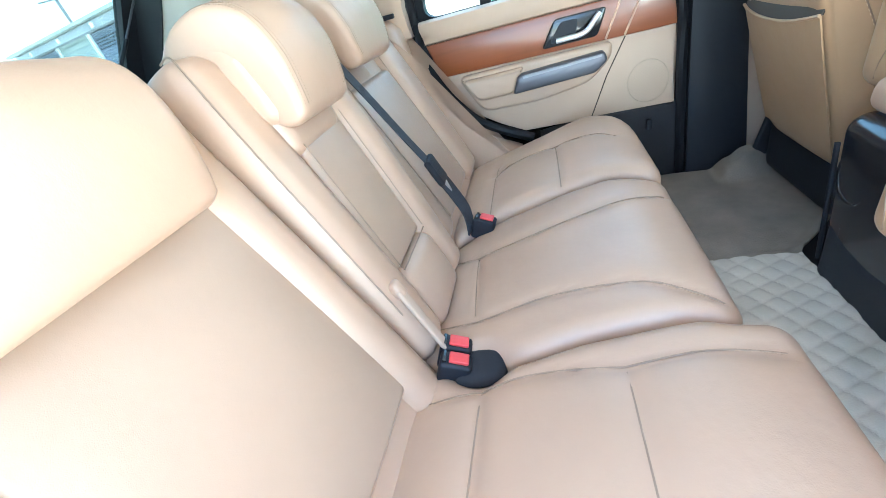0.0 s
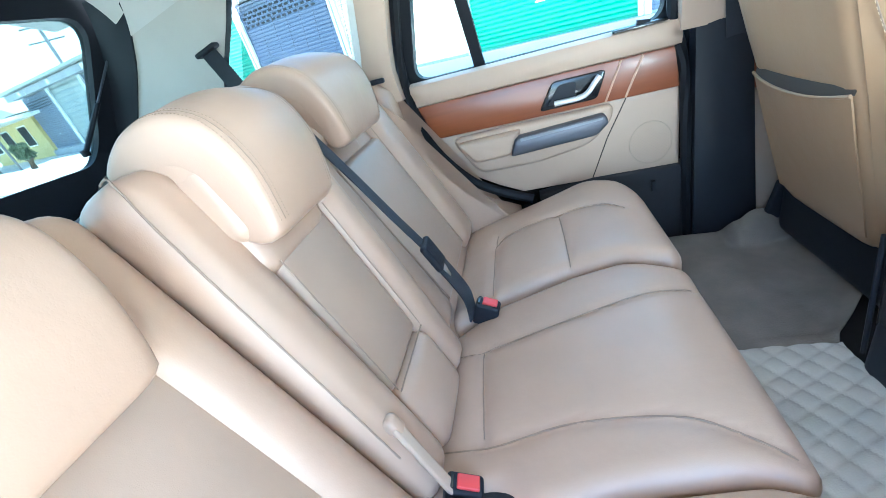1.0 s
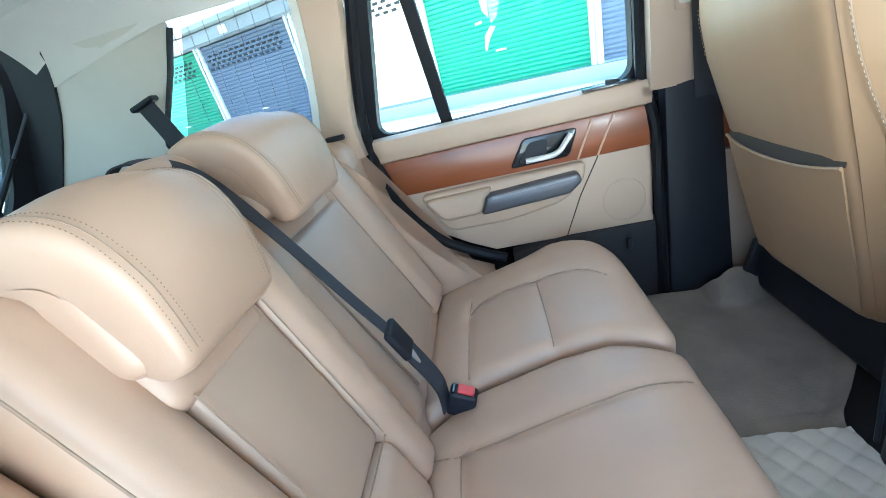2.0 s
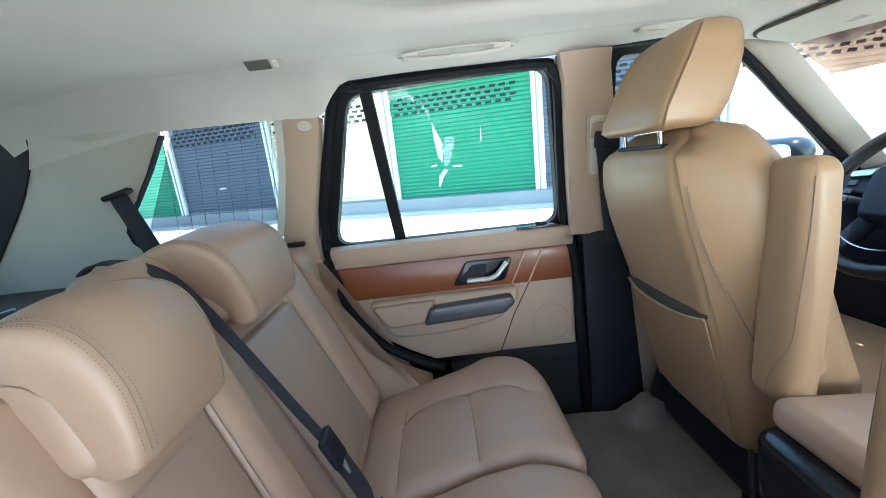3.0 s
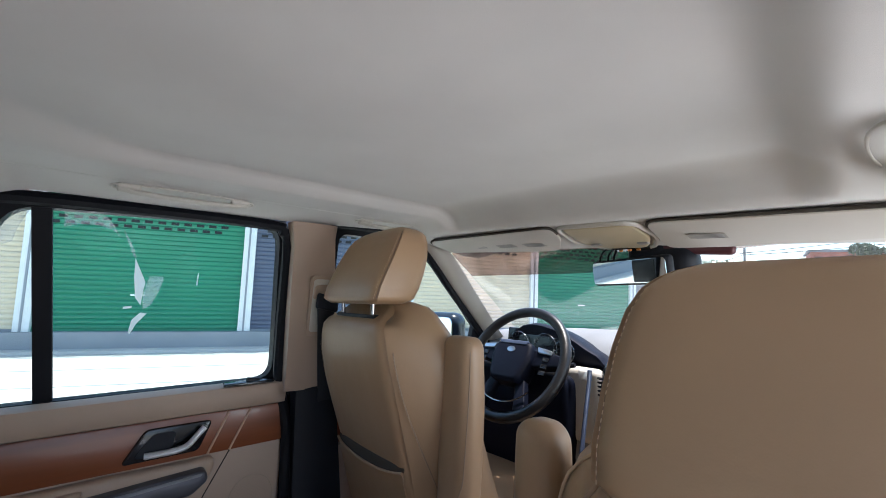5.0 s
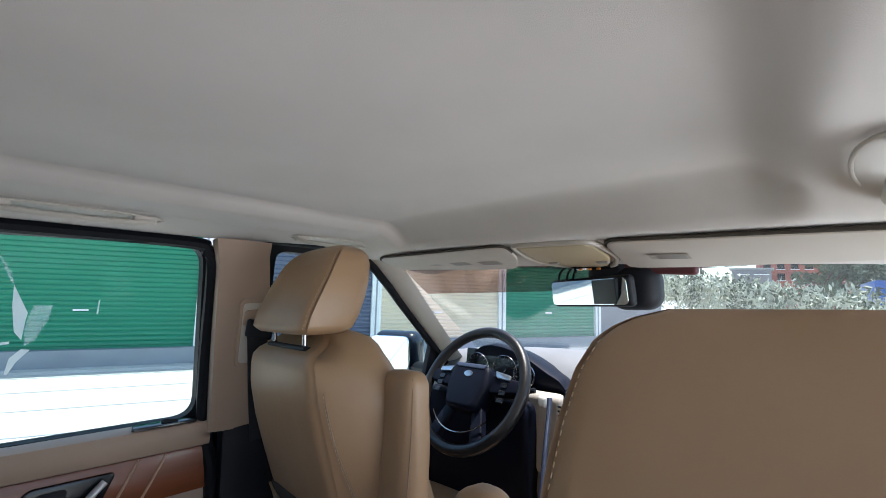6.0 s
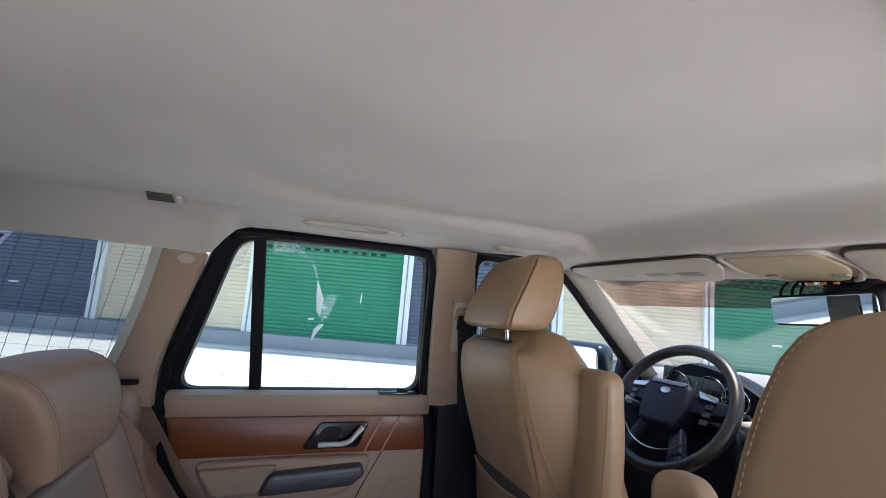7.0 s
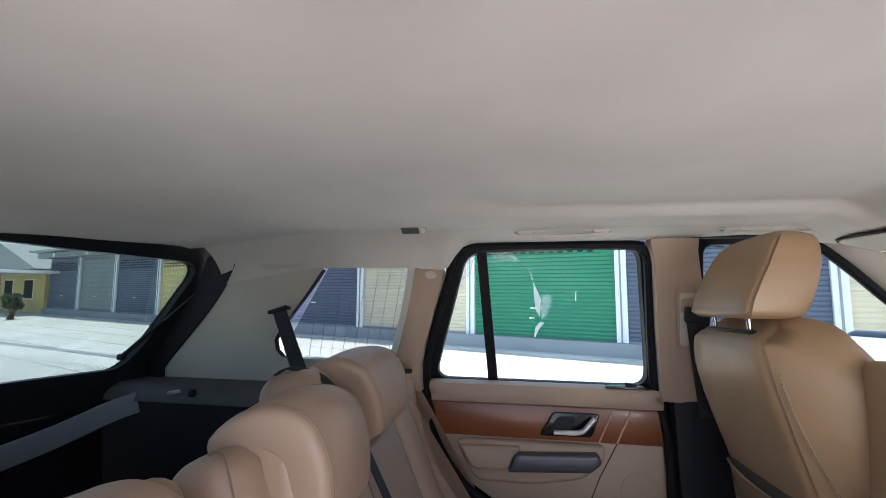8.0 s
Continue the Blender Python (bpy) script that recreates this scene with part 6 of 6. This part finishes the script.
def load_bay():
    for s in (1, -1):
        rows = [[(x, s * (0.66 - 0.03 * k), z) for x in (-1.0, -0.8, -0.6, -0.4, -0.2)] for k, z in enumerate((0.60, 0.8, 1.0, 1.13))]
        w = part("wall_side", sheet(rows, 0.03, (0, s, 0)), CARPET)
        tagged(w, "black carpeted side of the load bay", "load bay wall", kind="structure")
        ledge = [[(x, s * y, z) for x in (-1.0, -0.8, -0.6, -0.4, -0.15)] for y, z in ((0.565, 1.130), (0.575, 1.150), (0.60, 1.168), (0.70, 1.172))]
        tagged(part("trim_ledge", sheet(ledge, 0.01, (0, 0, -1)), TRIM_SHADED), "brown plastic ledge of the load bay, darkened for shade", "trim", kind="structure")
    h = thing("bag_hook", (-0.70, 0.56, 1.15), "black bag hook with a bright catch on the ledge", "bag hook")
    bm, _ = rbox((0.024, 0.016, 0.024), 0.008, (2, 2, 2), (0, 0, 0), None, pose(-0.675, 0.570, 1.150))
    part("hook", bm, BLACK, h)
    bm, _ = rbox((0.045, 0.006, 0.010), 0.003, (1, 1, 1), (0, 0, 0), None, pose(-0.735, 0.568, 1.150, 0, -12, 0))
    part("catch", bm, METAL, h, "bright metal catch")
    rows = [[(x, y, 0.70 + 0.3 * ease((x + 0.5) / 0.3)) for y in (-0.64, 0, 0.64)] for x in (-1.02, -0.8, -0.6, -0.4, -0.25)]
    tagged(part("load_floor", sheet(rows, 0.02, (0, 0, -1)), CARPET), "black carpeted load floor", "floor", kind="structure")


# Brown plastic, its colour darkened further for the shade in the load bay.
TRIM_SHADED = mat("shaded_brown_plastic", (0.115, 0.098, 0.085), 0.6, grain=0.2, grain_scale=1200)
load_bay()


# ---- outside ----
CONCRETE = mat("pale_concrete", (0.56, 0.545, 0.52), 0.9, grain=0.3, grain_scale=60, stain=0.12, stain_scale=0.5)
PLINTH = mat("grey_concrete", (0.27, 0.29, 0.32), 0.85, grain=0.3, grain_scale=60, stain=0.15, stain_scale=1)
SH_GREEN = mat("green_shutter", (0.012, 0.20, 0.115), 0.45, stain=0.1, stain_scale=1.2)
SH_GREY = mat("grey_shutter", (0.085, 0.105, 0.16), 0.45, stain=0.1, stain_scale=1.2)
SH_PALE = mat("pale_grey_shutter", (0.17, 0.20, 0.20), 0.45, stain=0.1, stain_scale=1.2)
SH_CREAM = mat("cream_shutter", (0.64, 0.55, 0.41), 0.45, stain=0.1, stain_scale=1.2)
SH_YELLOW = mat("yellow_cladding", (0.55, 0.44, 0.17), 0.45, stain=0.1, stain_scale=1.2)
WHITE = mat("white_paint", (0.72, 0.74, 0.74), 0.5, stain=0.08)
DARK = mat("dark_void", (0.02, 0.022, 0.025), 0.9, stain=0.02)
ROOFING = mat("roof_sheet", (0.30, 0.31, 0.30), 0.6, stain=0.2, stain_scale=0.8)
RENDERED = mat("yellow_render", (0.60, 0.48, 0.22), 0.9, stain=0.15, stain_scale=0.7)
BRICKRED = mat("red_brick_wall", (0.36, 0.12, 0.09), 0.9, stain=0.2, stain_scale=0.8)
PAINTGREY = mat("grey_render", (0.22, 0.22, 0.24), 0.9, stain=0.2, stain_scale=0.5)
LEAF = mat("dusty_leaf", (0.12, 0.15, 0.09), 0.6, stain=0.5, stain_scale=1.5)
# Leaf colour made very pale to carry the strong sun on the hedge.
LEAF_SUNLIT = mat("sunlit_leaf", (0.52, 0.55, 0.43), 0.6, stain=0.4, stain_scale=1.5)
BARK = mat("bark", (0.14, 0.10, 0.07), 0.9, stain=0.3, stain_scale=6)
POLEM = mat("pole_steel", (0.16, 0.16, 0.17), 0.6, stain=0.2)
BLUEP = mat("blue_paint", (0.03, 0.12, 0.42), 0.5, stain=0.1)


def boxm(m, x0, x1, y0, y1, z0, z1):
    bm = bmesh.new()
    bmesh.ops.create_cube(bm, size=1.0, matrix=m @ Matrix.Translation(((x0 + x1) / 2, (y0 + y1) / 2, (z0 + z1) / 2)) @ Matrix.Diagonal((x1 - x0, y1 - y0, z1 - z0, 1)))
    return bm


def ground():
    bm = bmesh.new()
    n = 48
    side = [math.copysign((abs(k) / 24) ** 3 * 900, k) for k in range(-24, 25)]
    vs = [[bm.verts.new(OUT @ Vector((a, b, -0.25))) for b in side] for a in side]
    for i in range(n):
        for j in range(n):
            bm.faces.new((vs[i][j], vs[i + 1][j], vs[i + 1][j + 1], vs[i][j + 1]))
    g = part("ground", bm, CONCRETE, smooth=0)
    tagged(g, "sun-bleached pale concrete yard", "ground", kind="structure")
    joints = bmesh.new()
    rnd = random.Random(4)
    for k in range(24):
        bmj = boxm(OUT @ pose(0, 0, -0.25, 0, 0, -18.5), -60, 40, -18 + 1.2 * k, -18 + 1.2 * k + 0.035, -0.02, 0.004)
        joints = join(joints, bmj)
    j = part("ground_joints", joints, PLINTH, g, "dark slab joints", smooth=0)
    crack = smooth_line([OUT @ Vector(p) for p in ((-18, 10.5, -0.247), (-13, 9.2, -0.247), (-8.2, 7.9, -0.247), (-5.0, 6.5, -0.247), (-3, 5.6, -0.247))], 4)
    part("gutter_line", sweep(crack, [(-0.12, -0.002), (0.12, -0.002), (0.12, 0.004), (-0.12, 0.004)], up=UP), PLINTH, g, "grey drainage channel", smooth=0)


ground()

WALL = OUT @ pose(-1.0, 11.46, -0.25, 0, 0, -18.5)
MOD = 4.0


def shutter_row():
    b = thing("shutter_building", WALL @ Vector((0, 3, 0)), "long industrial building of roller shutters in green, grey and cream", "building")
    k0, k1 = -6, 5
    part("plinth", boxm(WALL, (k0 - 1) * MOD + 0.1, k1 * MOD, -0.25, 0.30, 0.0, 0.385), PLINTH, b, "grey concrete plinth", smooth=0)
    part("apron", boxm(WALL, (k0 - 1) * MOD - 0.1, k1 * MOD, -0.55, 0.30, -0.3, 0.05), CONCRETE, b, "pale concrete kerb", smooth=0)
    part("wall", boxm(WALL, (k0 - 1) * MOD + 0.2, k1 * MOD, 0.25, 8.0, -0.3, 3.68), PAINTGREY, b, smooth=0)
    part("fascia", boxm(WALL, (k0 - 1) * MOD - 0.1, k1 * MOD, -0.55, 0.25, 3.36, 3.66), PLINTH, b, "grey fascia board", smooth=0)
    part("roof", boxm(WALL, (k0 - 1) * MOD - 0.3, k1 * MOD, -0.9, 8.3, 3.69, 3.81), ROOFING, b, "overhanging sheet roof", smooth=0)
    order = {-6: SH_GREY, -5: SH_PALE, -4: SH_GREY, -3: SH_YELLOW, -2: SH_GREEN, -1: SH_GREY, 0: SH_CREAM, 1: SH_GREEN, 2: SH_GREY, 3: SH_CREAM, 4: SH_GREEN, 5: SH_GREY, 6: SH_CREAM, 7: SH_GREEN}
    for k in range(k0, k1):
        u0, u1 = (k - 1) * MOD + 0.12 + 0.20, k * MOD + 0.12 - 0.06
        mt = order[k]
        name = {SH_GREEN: "green", SH_GREY: "blue-grey", SH_CREAM: "cream", SH_PALE: "pale grey", SH_YELLOW: "yellow"}[mt]
        rows = []
        per, amp = (0.105, 0.022) if mt not in (SH_PALE, SH_YELLOW) else (0.26, 0.02)
        z = 0.41
        while z < 3.30:
            rows.append([WALL @ Vector((u0, -0.02, z)), WALL @ Vector((u1, -0.02, z))])
            rows.append([WALL @ Vector((u0, -0.02 - amp, z + per * 0.35)), WALL @ Vector((u1, -0.02 - amp, z + per * 0.35))])
            rows.append([WALL @ Vector((u0, -0.02 - amp, z + per * 0.70)), WALL @ Vector((u1, -0.02 - amp, z + per * 0.70))])
            z += per
        sh = part("roller_shutter", sheet(rows, 0.05, WALL.to_3x3() @ Vector((0, 1, 0))), mt, b, name + " ribbed roller shutter", smooth=0)
        bar = part("bottom_rail", boxm(WALL, u0, u1, -0.05, 0.02, 0.36, 0.43), PLINTH if mt is not SH_GREEN else SH_GREEN, sh, smooth=0)
        slots = bmesh.new()
        if mt not in (SH_PALE,):
            for i in range(int((u1 - u0 - 0.3) / 0.25)):
                for j in range(4):
                    u = u0 + 0.10 + 0.25 * i + (0.125 if j % 2 else 0)
                    slots = join(slots, boxm(WALL, u, u + 0.15, -0.048, -0.035, 2.62 + 0.125 * j, 2.685 + 0.125 * j))
            part("vent_slots", slots, DARK, sh, "rows of dark ventilation slots", smooth=0)
        part("handle", boxm(WALL, u0 + 1.6, u0 + 1.85, -0.06, -0.03, 1.14, 1.18), WHITE, sh, "white lift handle", smooth=0)
        p = part("guide_post", boxm(WALL, u1 + 0.0, u1 + 0.26, -0.12, 0.28, 0.385, 3.45), WHITE, b, "white steel guide post", smooth=0)
        part("guide_channel", boxm(WALL, u1 + 0.10, u1 + 0.14, -0.135, -0.12, 0.385, 3.40), PLINTH, p, smooth=0)
        part("sign_plate", boxm(WALL, (u0 + u1) / 2 - 0.14, (u0 + u1) / 2 + 0.14, -0.60, -0.56, 3.40, 3.60), WHITE, b, "small white sign plate", smooth=0)


shutter_row()


def house():
    h = thing("house", OUT @ Vector((-33, 24, -0.25)), "yellow rendered house with a tiled gable roof and a white veranda", "house")
    m = OUT @ pose(-33, 22.7, -0.25, 0, 0, -18.5)
    part("wall", boxm(m, -7, 4, 0, 7, -0.3, 2.9), RENDERED, h, smooth=0)
    bm = bmesh.new()
    v = [bm.verts.new(m @ Vector(p)) for p in ((-7.8, -0.8, 2.8), (4.8, -0.8, 2.8), (4.8, 7.8, 2.8), (-7.8, 7.8, 2.8), (-1.5, -0.8, 4.7), (-1.5, 7.8, 4.7))]
    for f in ((0, 1, 4), (2, 3, 5), (1, 2, 5, 4), (3, 0, 4, 5), (0, 3, 2, 1)):
        bm.faces.new([v[i] for i in f])
    part("roof", bm, ROOFING, h, "grey gable roof", smooth=0)
    part("veranda_roof", boxm(m, -8, 7.5, -3.0, 0, 2.45, 2.62), WHITE, h, "white veranda roof", smooth=0)
    for k in range(5):
        part("veranda_post", boxm(m, -7.6 + 3.6 * k, -7.5 + 3.6 * k, -2.9, -2.8, -0.2, 2.45), POLEM, h, smooth=0)
    for k in range(3):
        w = part("window", boxm(m, -6 + 3.4 * k, -4.6 + 3.4 * k, -0.03, 0.02, 0.9, 2.1), DARK, h, "dark window", smooth=0)
        part("window_frame", boxm(m, -6.08 + 3.4 * k, -4.52 + 3.4 * k, -0.02, 0.01, 0.82, 2.18), WHITE, w, smooth=0)


house()


def pole(x, y, hgt, label):
    p = thing("utility_pole", OUT @ Vector((x, y, 0)), label, "utility pole", "utility poles")
    part("mast", tube([OUT @ Vector((x, y, -0.2)), OUT @ Vector((x, y, hgt))], 0.09), POLEM, p)
    for z in (hgt - 0.4, hgt - 1.1):
        part("crossarm", tube([OUT @ Vector((x - 0.7, y - 0.5, z)), OUT @ Vector((x + 0.7, y + 0.5, z))], 0.05, up=(0, 0, 1)), POLEM, p)


pole(-24, 21, 6.4, "grey utility pole with crossarms behind the shutters")
pole(40, 9.2, 5.3, "grey utility pole far ahead of the car")


def overhead_wires():
    w = thing("overhead_wires", OUT @ Vector((40, 9.2, 5.0)), "thin dark overhead wires slung from the far utility pole", "wires")
    for k, (dz, y1, z1) in enumerate(((-0.4, -9.0, 7.4), (-0.55, -9.4, 6.6), (-1.1, -9.0, 6.0), (-0.5, 16.0, 4.2))):
        a, c = Vector((40, 9.2, 5.3 + dz)), Vector((37 if k < 3 else 44, y1, z1))
        part("wire", tube([OUT @ (a.lerp(c, u / 12) - Vector((0, 0, 1.6 * u / 12 * (1 - u / 12)))) for u in range(13)], 0.022, n=5), WIRE, w)


overhead_wires()


def leaf_mass(bm, centre, size, count, rnd, leaf):
    for _ in range(count):
        d = Vector((rnd.gauss(0, 1), rnd.gauss(0, 1), rnd.gauss(0, 1)))
        d = d.normalized() * (0.55 + 0.45 * rnd.random())
        p = Vector(centre) + Vector((d.x * size[0], d.y * size[1], d.z * size[2]))
        q = Euler((rnd.uniform(0, 6.3), rnd.uniform(0, 6.3), rnd.uniform(0, 6.3))).to_matrix()
        s = leaf * rnd.uniform(0.6, 1.4)
        pts = [OUT @ (p + q @ Vector(c)) for c in ((-s, 0, 0), (0, -s * 0.4, 0.1 * s), (s, 0, 0), (0, s * 0.4, 0.1 * s))]
        bm.faces.new([bm.verts.new(c) for c in pts])


def hedge():
    rnd = random.Random(11)
    bm, bl = bmesh.new(), bmesh.new()
    for k in range(90):
        t = k / 89
        x = 21 + 5 * rnd.random() + 2 * math.sin(9 * t)
        y = 8.5 - 17 * t
        h = max(0.35, 0.85 + 0.15 * y) + 0.35 * rnd.random()
        leaf_mass(bm if rnd.random() < 0.25 else bl, (x, y, h), (0.9, 0.8, 1.1), 170, rnd, 0.12)
    tagged(part("hedge", bm, LEAF, smooth=0, fix=False), "dusty green hedge of loose shrubs ahead of the car", "hedge", kind="stuff")
    tagged(part("sunlit_hedge", bl, LEAF_SUNLIT, smooth=0, fix=False), "hedge shrubs with strong sun painted into pale leaves", "hedge", kind="stuff")


hedge()


def tree(x, y, hgt, seed, label):
    rnd = random.Random(seed)
    t = thing("tree", OUT @ Vector((x, y, 0)), label, "tree", "far trees")
    trunk = bmesh.new()
    base = [OUT @ Vector((x, y, -0.2)), OUT @ Vector((x + 0.1, y, hgt * 0.3)), OUT @ Vector((x, y + 0.15, hgt * 0.6))]
    trunk = tube(base, 0.16)
    for k in range(6):
        a = k * 1.05 + rnd.random()
        trunk = join(trunk, tube([base[1] + (base[2] - base[1]) * rnd.random(), OUT @ Vector((x + math.cos(a) * hgt * 0.28, y + math.sin(a) * hgt * 0.28, hgt * rnd.uniform(0.6, 0.9)))], 0.05, n=6))
    part("trunk", trunk, BARK, t)
    crown = bmesh.new()
    for k in range(22):
        a, r = rnd.uniform(0, 6.28), hgt * 0.34 * math.sqrt(rnd.random())
        leaf_mass(crown, (x + r * math.cos(a), y + r * math.sin(a), hgt * rnd.uniform(0.45, 1.0)), (hgt * 0.12, hgt * 0.12, hgt * 0.09), 110, rnd, 0.16)
    part("crown", crown, LEAF, t, smooth=0, fix=False)


tree(34, 1.2, 4.4, 3, "dusty green tree beyond the hedge")
tree(-24.5, 16.5, 0.9, 21, "small dusty shrub beside the yellow house")
tree(38, -1.0, 4.8, 5, "dusty green tree beyond the hedge")


def far_buildings():
    b = thing("brick_building", OUT @ Vector((100, 7, 0)), "two-storey red brick building on rising ground", "building")
    m = OUT @ pose(100, 4.5, 0, 0, 0, 12)
    part("wall", boxm(m, 0, 10, -3.5, 9.0, -0.5, 9.8), BRICKRED, b, smooth=0)
    part("roof", boxm(m, -0.4, 10.4, -3.9, 9.4, 9.8, 10.2), PAINTGREY, b, smooth=0)
    for i in range(6):
        for j in range(2):
            w = part("window", boxm(m, -0.06, 0.02, -2.6 + 2.0 * i, -1.5 + 2.0 * i, 5.6 + 2.1 * j, 6.9 + 2.1 * j), DARK, b, "dark window", smooth=0)
            part("sill", boxm(m, -0.14, 0.0, -2.7 + 2.0 * i, -1.4 + 2.0 * i, 5.5 + 2.1 * j, 5.6 + 2.1 * j), WHITE, w, smooth=0)
    s = thing("grey_shed", OUT @ Vector((92, 13, 0)), "low grey shed with a pale awning", "building")
    m = OUT @ pose(92, 11.4, 0, 0, 0, 8)
    part("wall", boxm(m, 0, 6, -0.5, 5.2, -0.5, 7.3), PAINTGREY, s, smooth=0)
    part("roof", boxm(m, -0.4, 6.4, -0.9, 5.6, 7.3, 7.55), ROOFING, s, smooth=0)
    part("awning", boxm(m, -1.2, 0, -0.2, 2.0, 6.3, 6.4), WHITE, s, "pale awning", smooth=0)
    part("awning", boxm(m, -1.2, 0, 2.6, 4.4, 6.3, 6.4), WHITE, s, "pale awning", smooth=0)
    c = thing("blue_container", OUT @ Vector((32, -1.9, -0.2)), "blue painted steel container beyond the hedge", "container")
    m = OUT @ pose(30, -0.7, -0.2, 0, 0, 5)
    part("body", boxm(m, 0, 6, -2.4, 0, 0, 2.9), BLUEP, c, smooth=0)
    for k in range(8):
        part("rib", boxm(m, -0.05, 0.0, -2.3 + 0.3 * k, -2.18 + 0.3 * k, 0.1, 2.8), BLUEP, c, smooth=0)


far_buildings()
